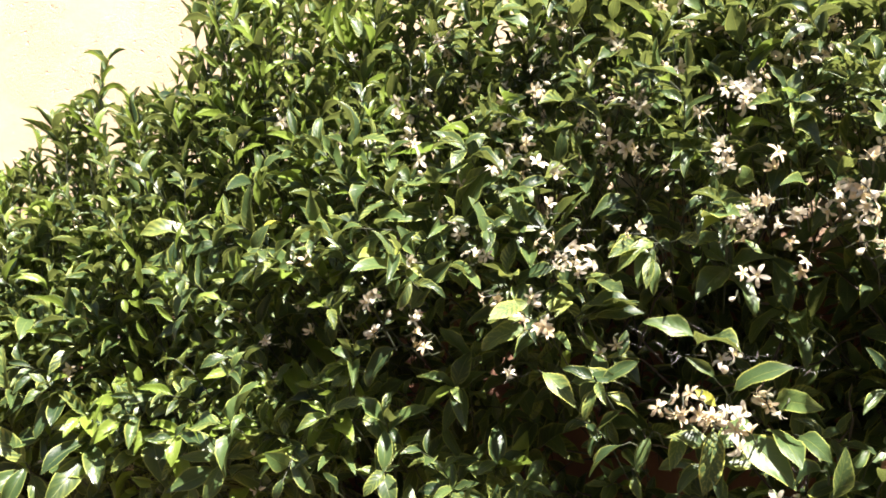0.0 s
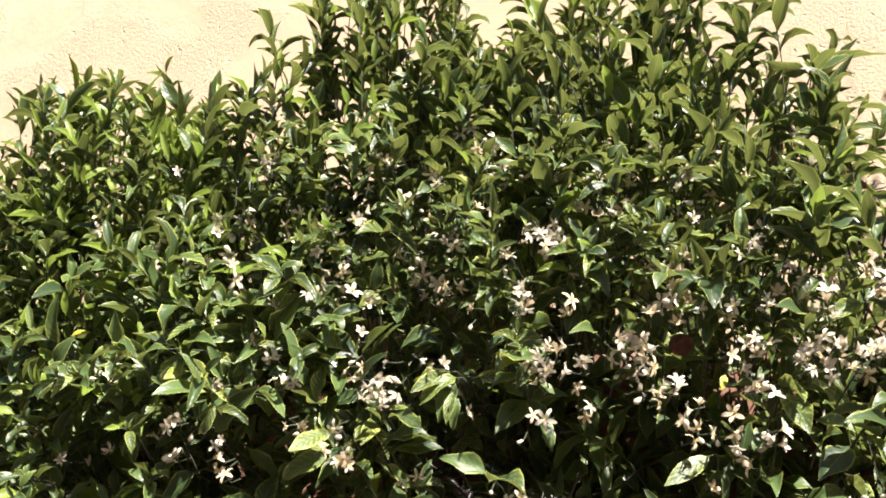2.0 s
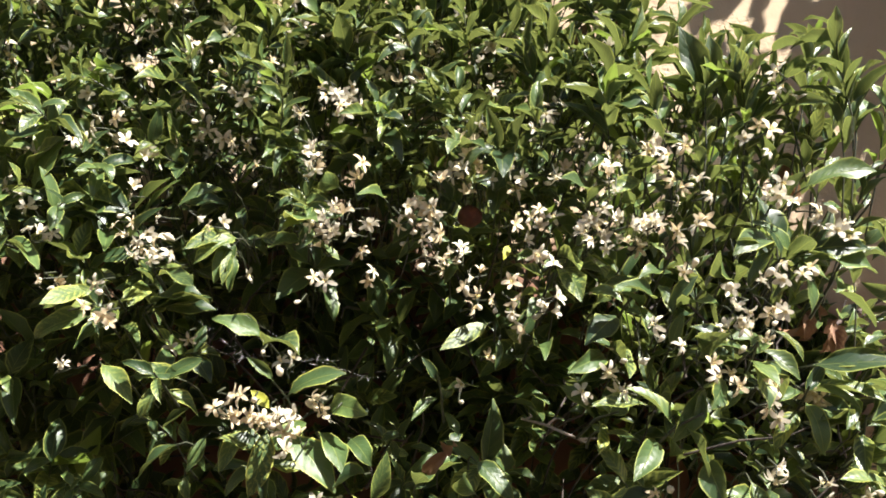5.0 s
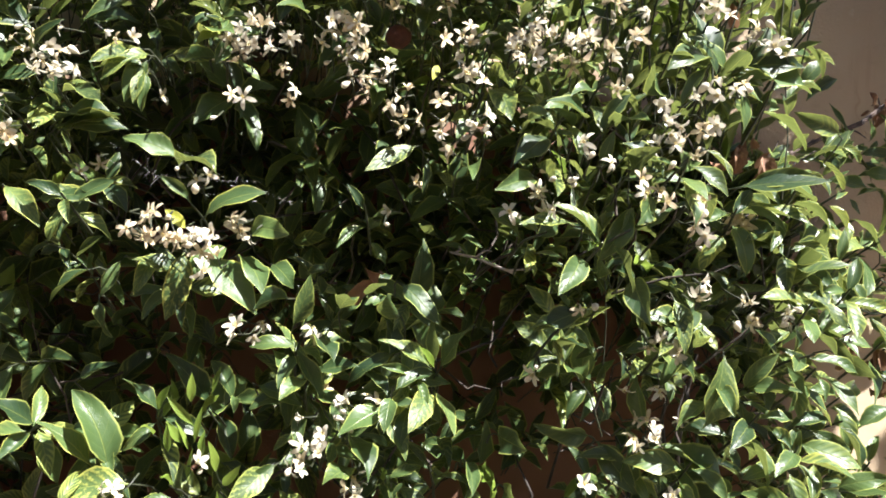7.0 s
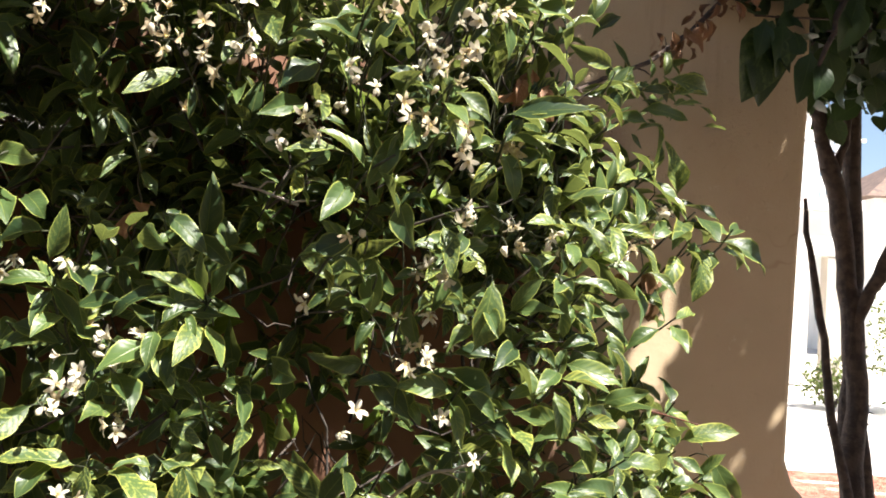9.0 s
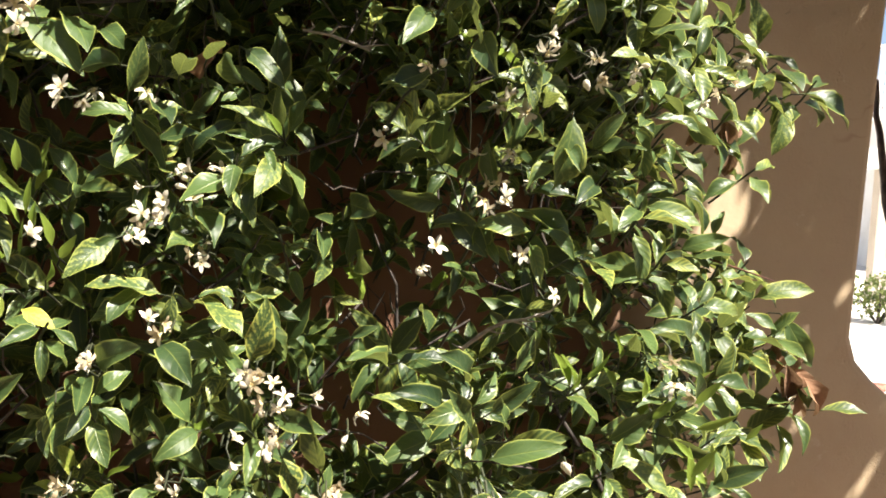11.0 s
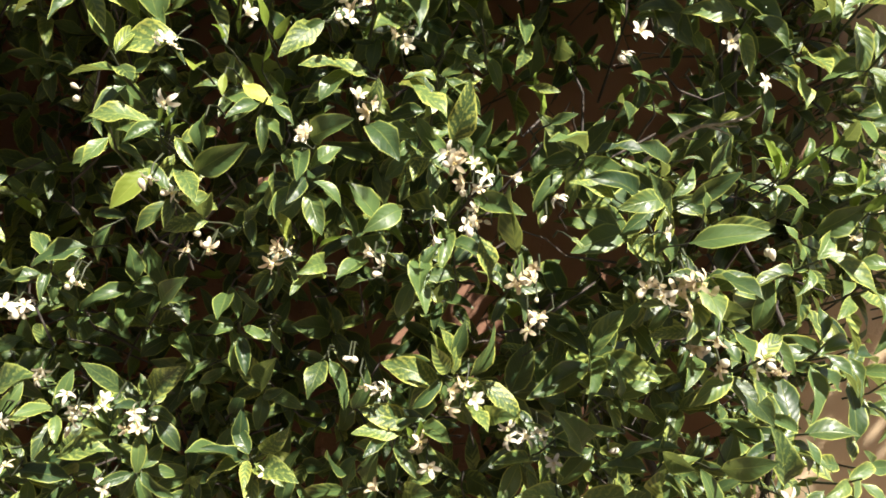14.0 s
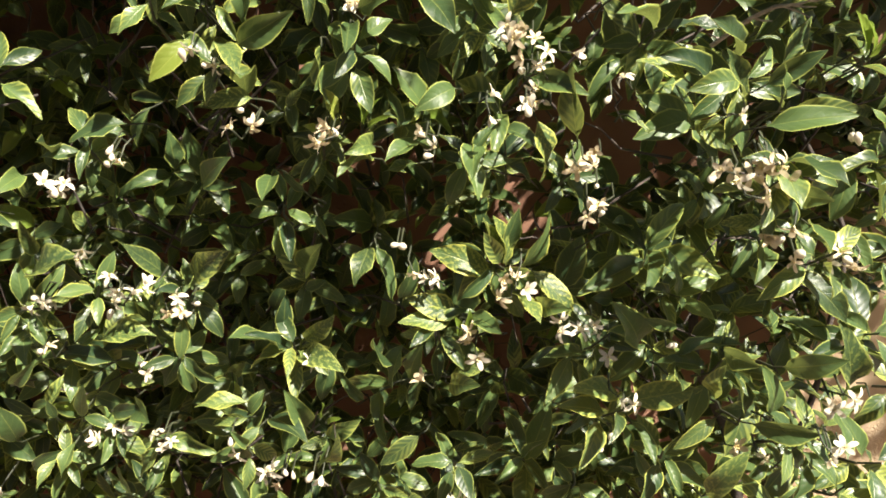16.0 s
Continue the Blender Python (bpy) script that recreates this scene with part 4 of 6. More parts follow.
LEAVES_SHADY_C = [(-0.428, 1.962, -0.366, 1.939), (-0.412, 2.061, -0.402, 2.094), (-0.061, 2.078, -0.078, 2.112), (0.011, 2.049, 0.04, 2.035), (-0.005, 2.227, -0.057, 2.237), (-0.004, 2.143, 0.045, 2.17), (0.014, 2.137, 0.058, 2.116), (0.081, 2.032, 0.04, 2.038), (0.158, 2.083, 0.117, 2.107), (-0.713, 2.119, -0.672, 2.16), (-0.436, 2.227, -0.412, 2.269), (-0.554, 2.078, -0.57, 2.127), (-0.287, 2.118, -0.266, 2.167), (-0.109, 2.075, -0.144, 2.052), (-0.046, 2.156, -0.07, 2.187), (-0.05, 1.995, -0.01, 2.008), (-1.018, 1.732, -1.07, 1.744), (-0.808, 1.667, -0.858, 1.636), (-0.97, 1.598, -0.944, 1.632), (-0.656, 1.849, -0.615, 1.913), (-1.041, 1.989, -1.01, 2.015), (-0.95, 1.945, -0.969, 1.975), (-0.885, 1.906, -0.894, 1.934), (-0.808, 1.84, -0.767, 1.871)]
LEAVES_SHADY_D = [(-0.941, 1.514, -0.897, 1.553), (-0.149, 1.323, -0.12, 1.289), (-0.089, 1.248, -0.035, 1.236), (-0.041, 1.197, -0.056, 1.269), (-0.25, 1.297, -0.205, 1.315), (-0.281, 1.265, -0.267, 1.21), (-0.355, 1.258, -0.299, 1.294), (0.116, 1.261, 0.157, 1.297), (0.126, 1.246, 0.178, 1.256), (0.271, 1.256, 0.312, 1.243), (-0.127, 1.383, -0.115, 1.403), (-0.016, 1.401, 0.001, 1.386), (-0.038, 1.359, -0.01, 1.357), (-0.02, 1.324, 0.006, 1.339), (-0.026, 1.453, 0.003, 1.444), (-0.063, 1.027, -0.029, 1.029), (-0.14, 0.926, -0.108, 0.932), (-0.008, 1.009, 0.041, 1.002), (0.031, 1.028, 0.053, 1.032), (0.11, 0.974, 0.112, 1.013), (0.165, 1.015, 0.213, 1.032), (-0.478, 0.866, -0.456, 0.847), (-0.166, 0.861, -0.206, 0.832), (-0.297, 1.119, -0.315, 1.144)]
LEAVES_SHADY_E = [(-0.287, 1.094, -0.271, 1.078), (-0.399, 1.115, -0.365, 1.15), (0.186, 1.183, 0.15, 1.19), (0.118, 1.193, 0.144, 1.186), (0.235, 1.157, 0.205, 1.149), (0.11, 1.024, 0.138, 1.014), (0.069, 1.037, 0.033, 1.052), (-0.198, 0.944, -0.221, 0.976), (-0.504, 0.849, -0.458, 0.871), (-0.305, 1.019, -0.284, 1.053), (-0.237, 0.989, -0.251, 0.976), (0.592, 1.249, 0.592, 1.215), (0.28, 1.468, 0.336, 1.45), (0.529, 1.312, 0.557, 1.346)]
BROAD_SHADY_A = [(-0.347, 1.316, -0.35, 1.265), (-0.188, 0.968, -0.2, 0.921), (0.15, 0.951, 0.21, 0.96), (-0.504, 0.784, -0.478, 0.757), (-0.426, 0.922, -0.387, 0.899), (0.547, 1.335, 0.583, 1.269)]
LEAVES_MOTTLED_A = [(-0.334, 1.609, -0.273, 1.556), (-0.355, 1.612, -0.357, 1.542), (-0.386, 1.611, -0.398, 1.565), (-0.333, 1.65, -0.276, 1.681), (-0.463, 1.658, -0.508, 1.661), (-0.101, 1.492, -0.11, 1.462), (-0.092, 1.492, -0.071, 1.453), (-0.426, 1.394, -0.475, 1.444), (-0.384, 1.382, -0.452, 1.379), (-0.57, 1.746, -0.613, 1.722), (-0.661, 1.906, -0.643, 1.954), (-0.364, 1.843, -0.336, 1.856), (-0.337, 2.013, -0.371, 2.047), (-0.56, 1.746, -0.611, 1.723), (-0.552, 1.667, -0.503, 1.634), (-0.436, 1.829, -0.473, 1.807), (-0.148, 2.201, -0.168, 2.233), (-0.44, 1.822, -0.481, 1.808), (-1.077, 1.548, -1.149, 1.557), (-0.169, 1.353, -0.118, 1.329), (-0.114, 1.298, -0.098, 1.363), (-0.13, 1.284, -0.171, 1.26), (-0.397, 1.3, -0.452, 1.324), (-0.369, 1.257, -0.349, 1.245)]
LEAVES_MOTTLED_B = [(0.05, 1.258, -0, 1.281), (0.198, 1.395, 0.223, 1.364), (0.222, 1.234, 0.282, 1.194), (-0.108, 1.053, -0.167, 1.083), (-0.108, 1.062, -0.124, 1.116), (-0.095, 1.064, -0.105, 1.119), (-0.083, 1.06, -0.045, 1.12), (-0.086, 1.035, -0.054, 1.017), (-0.137, 1.003, -0.186, 1.03), (-0.021, 0.981, -0.046, 0.93), (0.029, 0.949, -0.021, 0.96), (0.105, 1.213, 0.123, 1.183), (0.12, 1.215, 0.154, 1.204), (0.15, 1.159, 0.165, 1.135), (-0.429, 0.964, -0.427, 0.923), (-0.355, 0.877, -0.409, 0.875), (-0.341, 0.85, -0.37, 0.815), (-0.548, 0.808, -0.561, 0.767), (0.501, 1.36, 0.577, 1.378), (0.21, 1.406, 0.23, 1.375), (0.626, 1.208, 0.684, 1.209)]
BROAD_MOTTLED_A = [(-0.2, 1.358, -0.266, 1.367), (-0.081, 1.212, -0.058, 1.155), (-0.069, 1.062, -0.018, 1.028), (0.041, 0.947, 0.103, 0.976), (0.118, 0.951, 0.078, 0.923)]
LEAVES_LIME_A = [(-0.759, 1.815, -0.78, 1.801), (-0.726, 1.786, -0.757, 1.778), (-0.211, 1.908, -0.234, 1.916), (-0.346, 1.847, -0.367, 1.835), (-1.076, 1.812, -1.008, 1.793), (-0.397, 1.26, -0.432, 1.22), (-0.28, 1.18, -0.295, 1.191), (-0.266, 1.19, -0.275, 1.228), (-0.364, 1.356, -0.361, 1.347), (-0.336, 1.352, -0.333, 1.333)]
BROAD_LIME_A = [(-0.728, 1.799, -0.751, 1.826)]
LEAVES_TENDER_A = [(-0.096, 1.515, -0.113, 1.537), (0.117, 2.033, 0.105, 2.058), (0.107, 2.025, 0.124, 2.045), (0.056, 2.013, 0.039, 2.044), (-0.082, 1.86, -0.069, 1.875), (-0.076, 1.854, -0.063, 1.862), (-0.68, 1.951, -0.696, 1.996), (-0.682, 1.956, -0.769, 1.947), (-0.676, 1.947, -0.662, 1.899), (-0.682, 1.961, -0.63, 1.962), (0.1, 2.045, 0.128, 2.052), (0.107, 2.029, 0.115, 2.05), (-0.816, 2.125, -0.791, 2.173), (-0.881, 2.138, -0.84, 2.153), (-0.989, 1.67, -0.997, 1.692), (-1.005, 1.89, -1.011, 1.928), (-1.015, 1.883, -0.991, 1.919), (-0.994, 1.631, -0.975, 1.669), (-1.132, 1.762, -1.152, 1.79), (-1.104, 1.753, -1.083, 1.792), (-1.12, 1.77, -1.119, 1.801), (-0.835, 2.113, -0.856, 2.151), (-0.827, 2.121, -0.815, 2.153), (-0.912, 2.148, -0.863, 2.159)]
LEAVES_TENDER_B = [(-1.07, 2.111, -1.038, 2.136), (-1.02, 2.093, -1.021, 2.131), (-0.77, 1.98, -0.78, 2.007), (-0.39, 1.292, -0.379, 1.323), (-0.385, 1.293, -0.366, 1.321), (-0.379, 1.291, -0.359, 1.307), (-0.243, 1.191, -0.247, 1.238), (-0.241, 1.191, -0.222, 1.223), (-0.238, 1.188, -0.213, 1.206), (0.181, 1.292, 0.159, 1.332), (0.183, 1.293, 0.186, 1.318), (0.186, 1.296, 0.17, 1.325), (0.248, 1.272, 0.243, 1.313), (0.258, 1.271, 0.274, 1.295), (-0.377, 1.449, -0.361, 1.478), (-0.371, 1.443, -0.349, 1.468), (-0.363, 1.456, -0.364, 1.484), (-0.332, 1.458, -0.325, 1.482), (-0.336, 1.446, -0.315, 1.47), (-0.304, 1.396, -0.311, 1.43), (-0.295, 1.386, -0.275, 1.411), (-0.345, 1.383, -0.351, 1.395), (-0.302, 1.364, -0.292, 1.389), (-0.376, 1.426, -0.384, 1.437)]
LEAVES_TENDER_C = [(-0.133, 0.979, -0.14, 1.011), (-0.13, 0.979, -0.126, 1.021), (-0.419, 1.009, -0.413, 1.035), (-0.414, 1.006, -0.399, 1.036), (-0.277, 0.868, -0.271, 0.899), (-0.267, 0.862, -0.249, 0.881), (0.313, 1.294, 0.328, 1.315), (0.323, 1.281, 0.344, 1.297), (0.255, 1.291, 0.242, 1.322), (0.223, 1.29, 0.205, 1.321), (0.23, 1.32, 0.217, 1.35), (0.181, 1.309, 0.167, 1.329)]
BROAD_TENDER_A = [(0.196, 1.304, 0.211, 1.335)]
for number, (lists, kind, broad) in enumerate((
        ((BROAD_MOTTLED_A,), "mottled", 1.0),
        ((LEAVES_MOTTLED_A, LEAVES_MOTTLED_B), "mottled", 1.0),
        ((BROAD_LIT_A,), "lit", 1.0),
        ((BROAD_SHADY_A,), "shady", 1.0),
        ((BROAD_LIME_A,), "lime", 1.0),
        ((BROAD_TENDER_A,), "tender", 1.0),
        ((LEAVES_LIME_A,), "lime", 1.0),
        ((LEAVES_LIT_A, LEAVES_LIT_B, LEAVES_LIT_C, LEAVES_LIT_D, LEAVES_LIT_E, LEAVES_LIT_F, LEAVES_LIT_G, LEAVES_LIT_H, LEAVES_LIT_I, LEAVES_LIT_J, LEAVES_LIT_K, LEAVES_LIT_L), "lit", 1.0),
        ((LEAVES_SHADY_A, LEAVES_SHADY_B, LEAVES_SHADY_C, LEAVES_SHADY_D, LEAVES_SHADY_E), "shady", 1.0),
        ((LEAVES_TENDER_A, LEAVES_TENDER_B, LEAVES_TENDER_C), "tender", 1.0))):
    for rows in lists:
        outer_leaves(rows, kind, 100 + number, broad)
PLACED = np.array([((q[0] + q[2]) / 2, (q[1] + q[3]) / 2) for q in sum((BROAD_MOTTLED_A, LEAVES_MOTTLED_A, LEAVES_MOTTLED_B, BROAD_LIT_A, BROAD_SHADY_A, BROAD_LIME_A, BROAD_TENDER_A, LEAVES_LIME_A, LEAVES_LIT_A, LEAVES_LIT_B, LEAVES_LIT_C, LEAVES_LIT_D, LEAVES_LIT_E, LEAVES_LIT_F, LEAVES_LIT_G, LEAVES_LIT_H, LEAVES_LIT_I, LEAVES_LIT_J, LEAVES_LIT_K, LEAVES_LIT_L, LEAVES_SHADY_A, LEAVES_SHADY_B, LEAVES_SHADY_C, LEAVES_SHADY_D, LEAVES_SHADY_E, LEAVES_TENDER_A, LEAVES_TENDER_B, LEAVES_TENDER_C), [])])


# sprays of large leaves at the ends of the outer shoots: x, z, number of leaves, leaf length
SPRAYS = [(-0.097, 1.068, 8, 0.063), (0.105, 1.265, 9, 0.066), (-0.306, 0.954, 8, 0.056), (-0.423, 0.995, 9, 0.049), (-0.498, 1.009, 7, 0.048), (-0.372, 1.245, 6, 0.049), (-0.266, 1.188, 6, 0.039), (-0.141, 1.311, 8, 0.049), (-0.158, 1.005, 7, 0.047), (0.009, 1.019, 8, 0.051), (0.110, 1.212, 8, 0.052), (0.172, 1.141, 7, 0.056), (0.217, 1.229, 7, 0.055), (0.271, 1.129, 7, 0.067), (0.229, 1.042, 7, 0.059), (0.109, 1.016, 6, 0.053), (-0.503, 1.162, 6, 0.052), (-0.314, 1.109, 7, 0.047), (-0.548, 0.928, 7, 0.050), (-0.217, 1.370, 5, 0.060), (0.206, 1.310, 6, 0.045), (0.348, 1.080, 5, 0.067), (-0.138, 1.178, 5, 0.045), (-0.431, 1.298, 6, 0.049)]
SPRAYS += [(-0.058, 1.306, 5, 0.044), (-0.492, 0.842, 7, 0.045), (-0.559, 0.798, 7, 0.046), (-0.341, 0.831, 7, 0.051), (-0.599, 0.865, 6, 0.051), (-0.429, 0.921, 6, 0.049), (0.031, 0.947, 7, 0.060), (0.073, 0.910, 6, 0.054), (0.199, 0.959, 6, 0.056), (0.241, 0.903, 5, 0.053), (-0.286, 0.864, 6, 0.055), (-0.125, 0.844, 5, 0.049), (-0.590, 0.967, 7, 0.056), (-0.354, 1.594, 9, 0.066), (-0.221, 1.506, 7, 0.063), (-0.111, 1.508, 9, 0.058), (-0.187, 1.445, 6, 0.052), (0.192, 1.698, 8, 0.069), (0.269, 1.611, 7, 0.063), (0.073, 1.661, 5, 0.059), (0.113, 1.450, 6, 0.058), (0.185, 1.532, 5, 0.062), (-0.482, 1.661, 6, 0.058), (-0.483, 1.430, 7, 0.068)]
SPRAYS += [(0.134, 1.573, 6, 0.049), (0.036, 1.577, 5, 0.050), (0.121, 1.729, 6, 0.060), (0.022, 1.786, 6, 0.057), (0.171, 1.825, 7, 0.067), (-0.546, 1.868, 6, 0.070), (0.251, 1.674, 6, 0.065), (0.162, 1.445, 6, 0.069), (-0.363, 1.723, 5, 0.053), (0.002, 1.658, 5, 0.050), (-0.068, 1.799, 5, 0.047), (-0.034, 1.415, 6, 0.052), (-0.330, 1.855, 5, 0.048), (0.258, 1.471, 6, 0.058), (0.291, 1.308, 7, 0.054), (0.493, 1.202, 6, 0.073), (-0.125, 1.362, 6, 0.052), (-0.247, 1.272, 7, 0.048), (-0.379, 1.310, 6, 0.052), (-0.094, 1.420, 5, 0.047)]
SPRAYS += [(0.16, 1.60, 6, 0.06), (0.27, 1.56, 6, 0.065), (0.33, 1.63, 7, 0.065), (0.40, 1.58, 6, 0.06), (0.42, 1.70, 7, 0.065), (0.45, 1.52, 6, 0.06), (0.36, 1.75, 6, 0.065), (0.25, 1.72, 6, 0.06), (0.30, 1.42, 6, 0.06), (0.42, 1.44, 6, 0.06), (0.48, 1.62, 6, 0.06), (0.22, 1.83, 6, 0.06), (0.12, 1.73, 5, 0.06), (0.05, 1.82, 6, 0.055), (0.38, 1.36, 6, 0.06), (0.50, 1.30, 6, 0.06), (0.35, 1.49, 6, 0.065), (0.22, 1.50, 6, 0.06)]
SPRAYS += [(0.25, 1.05, 7, 0.065), (0.33, 1.10, 7, 0.065), (0.40, 1.05, 7, 0.065), (0.35, 0.97, 7, 0.065), (0.28, 0.92, 7, 0.065), (0.42, 0.93, 6, 0.065), (0.46, 1.13, 7, 0.06), (0.20, 0.88, 6, 0.06), (0.33, 0.85, 6, 0.065), (0.42, 1.20, 7, 0.06), (0.32, 1.19, 6, 0.06), (0.47, 1.00, 6, 0.06)]
SPRAYS += [(0.501, 1.657, 7, 0.080), (0.544, 1.636, 6, 0.071), (0.413, 1.615, 6, 0.074), (0.448, 1.705, 7, 0.087), (0.495, 1.407, 6, 0.072), (0.526, 1.314, 7, 0.072), (0.393, 1.280, 7, 0.069), (0.478, 1.352, 6, 0.069), (0.578, 1.227, 6, 0.075), (0.352, 1.368, 6, 0.060), (0.276, 1.301, 7, 0.057), (0.515, 1.182, 6, 0.081), (-1.293, 1.553, 8, 0.103), (-1.409, 1.503, 7, 0.110), (-1.180, 1.601, 7, 0.096), (-0.990, 1.540, 7, 0.083), (-1.358, 1.629, 7, 0.096), (-0.852, 1.693, 6, 0.067), (-1.100, 1.668, 6, 0.081), (-1.456, 1.739, 6, 0.103), (-0.423, 1.426, 7, 0.061), (-0.442, 1.366, 6, 0.054), (-0.289, 1.333, 6, 0.048), (-0.366, 1.453, 6, 0.057)]
SPRAYS += [(-0.233, 1.533, 6, 0.062), (-0.135, 1.495, 8, 0.062), (0.354, 1.517, 6, 0.064), (0.297, 1.545, 6, 0.053), (0.418, 1.404, 6, 0.067), (0.462, 1.324, 6, 0.069)]


def spray(x, z, depth, count, large, r):
    """Leaves set in a spiral round the end of a shoot."""
    axis = unit(np.array((r.normal(0.22, 0.22), -0.62, 0.58 + r.normal(0, 0.22))))
    side = unit(np.cross(axis, (0.2, 0.1, 1.0)))
    other = np.cross(axis, side)
    tip_at = np.array((x, float(front(x, z)) + depth, z))
    turn0, long = r.uniform(0, 6.28), r.uniform(0.03, 0.055)
    for k in range(count):
        a = turn0 + k * 2.4
        radial = side * math.cos(a) + other * math.sin(a)
        s = k / count
        way = unit(radial * (1.15 - 0.45 * s) + axis * (0.05 + 0.5 * s) + r.normal(0, 0.14, 3) + np.array((0, 0, -0.1)))
        face = unit(axis * 1.1 - radial * 0.2 + np.array((0.15, -0.1, 0.35)) + r.normal(0, 0.24, 3))
        face = unit(face - (face @ way) * way)
        size = large * r.uniform(0.75, 1.1) * (1 - 0.25 * s)
        OUTER["mottled" if r.random() < 0.16 else "leaf"].append((tip_at - axis * long * (1 - s) + radial * 0.004, way, face, size, size * r.uniform(0.36, 0.46), r.uniform(0.2, 0.85), r.uniform(0.3, 1.1), r.uniform(0.12, 0.42), r.uniform(0, 6.28)))
    STALKS.add(*tube((tip_at, tip_at - axis * 0.03, tip_at - axis * 0.05 + np.array((0, 0.04, -0.015))), (0.0012, 0.0015, 0.0018), 4))


r = np.random.default_rng(58)
for x, z, count, large in SPRAYS:
    if hollow(np.array(x), np.array(z)) > 0.6:
        continue
    spray(x, z, r.uniform(-0.035, -0.008), count, large, r)
# smaller, deeper ones between them
spots = [(q[0], q[1]) for q in SPRAYS]
for _ in range(3000):
    x, z = r.uniform(-0.95, 0.5), r.uniform(0.62, 1.95)
    clear = np.min(np.hypot(PLACED[:, 0] - x, PLACED[:, 1] - z)) > 0.035
    if clear and inside(np.array(x), np.array(z), -0.03) and hollow(np.array(x), np.array(z)) < 0.1 and all((x - q[0]) ** 2 + (z - q[1]) ** 2 > 0.1 ** 2 for q in spots):
        spots.append((x, z))
        spray(x, z, r.uniform(0.03, 0.06), int(r.integers(5, 8)), r.uniform(0.045, 0.06), r)
for kind, name, label in (("leaf", "outer_foliage", "sunlit outer leaves of the crown"), ("mottled", "mottled_foliage", "outer leaves mottled with yellow"), ("shoot", "tender_foliage", "tender light green shoot leaves"), ("lime", "pale_foliage", "pale yellow-green ageing leaves")):
    if OUTER[kind]:
        part(name, leaf_mesh(name, *[np.array(q) for q in zip(*OUTER[kind])], MAT[kind], "smooth"), bush, label, "stuff")

# tufts of young upright shoots: x, z, how many, spread
FRESH_ROWS = []
for x, z, n, spread in ((-0.33, 1.43, 9, 0.02), (0.30, 1.26, 8, 0.02), (-1.02, 1.78, 14, 0.05), (-1.2, 1.85, 14, 0.05), (-1.1, 1.62, 12, 0.05), (-0.62, 2.2, 14, 0.05), (-0.85, 2.12, 14, 0.05), (-1.0, 2.1, 14, 0.05), (-0.95, 2.0, 12, 0.06)):
    for _ in range(n):
        a = np.array((x + rng.normal(0, spread), float(front(x, z)) - 0.06 + rng.normal(0, 0.014), z + rng.normal(0, spread)))
        d = unit(np.array((rng.normal(0, 0.55), -0.35 + rng.normal(0, 0.3), 0.9)))
        FRESH_ROWS.append((a, d, unit(np.array((rng.normal(0, 0.4), -0.9, 0.3))), rng.uniform(0.022, 0.046), rng.uniform(0.006, 0.0105), 0.4, rng.normal(0.3, 0.3), 0.1, rng.uniform(0, 6.28)))
part("young_growth", leaf_mesh("young_growth", *[np.array(q) for q in zip(*FRESH_ROWS)], MAT["shoot"]), bush, "narrow light green leaves of young shoots", "stuff")
part("leaf_stalk_growth", STALKS.mesh("leaf_stalk_growth", MAT["twig"]), bush, "thin green leaf stalks", "stuff")


# ---- blossom ----
def flower_arrays(openness, length, width, seed):
    """Five strap petals round the axis z, one unit for a petal; then the stamens in a tuft."""
    r = np.random.default_rng(seed)
    verts, faces = [], []
    us = (0.0, 0.3, 0.62, 0.88, 1.0)
    ws = (0.35, 0.85, 1.0, 0.7, 0.12)
    for k in range(5):
        a = 2 * math.pi * k / 5 + r.normal(0, 0.12)
        open_k = openness + r.normal(0, 0.13)
        bend = r.uniform(0.3, 1.0)
        base = len(verts)
        for u, w in zip(us, ws):
            tilt = open_k * (0.55 + bend * u)
            rad, up = 0.06 + length * u * math.sin(min(tilt, 2.4)), length * u * math.cos(min(tilt, 2.4)) + 0.12
            for v in (-1, 0, 1):
                x, y = rad, v * w * width / 2
                verts.append((x * math.cos(a) - y * math.sin(a), x * math.sin(a) + y * math.cos(a), up + (0.06 * width if v == 0 else 0.1 * width)))
        for i in range(len(us) - 1):
            for j in range(2):
                p = base + i * 3 + j
                faces.append((p, p + 1, p + 4, p + 3))
    tuft_v, tuft_f = [], []
    for k in range(10):
        a = 2 * math.pi * k / 10
        verts_k, faces_k = tube([(0.05 * math.cos(a), 0.05 * math.sin(a), 0.05), (0.09 * math.cos(a), 0.09 * math.sin(a), 0.35), (0.15 * math.cos(a + 0.2), 0.15 * math.sin(a + 0.2), 0.52)], (0.02, 0.018, 0.035), 3)
        tuft_f.append(faces_k + len(tuft_v) * len(verts_k))
        tuft_v.append(verts_k)
    return np.array(verts), np.array(faces), np.concatenate(tuft_v), np.concatenate(tuft_f)


KINDS = [flower_arrays(o, 1.0, w, i) for i, (o, w) in enumerate(((1.15, 0.43), (1.4, 0.39), (0.9, 0.45), (1.7, 0.38), (0.6, 0.48)))]
PETALS = {(k, m): mesh_of("flower", KINDS[k][0], KINDS[k][1], [MAT[m]]) for k in range(5) for m in ("petal", "wilted")}
TUFTS = [mesh_of("stamen_tuft", KINDS[k][2], KINDS[k][3], [MAT["stamen"]]) for k in range(5)]


def bud_arrays():
    verts, faces = tube([(0, 0, 0), (0, 0, 0.12), (0, 0, 0.4), (0, 0, 0.75), (0, 0, 0.95), (0, 0, 1.02)], (0.05, 0.10, 0.24, 0.29, 0.17, 0.02), 7)
    return verts, faces


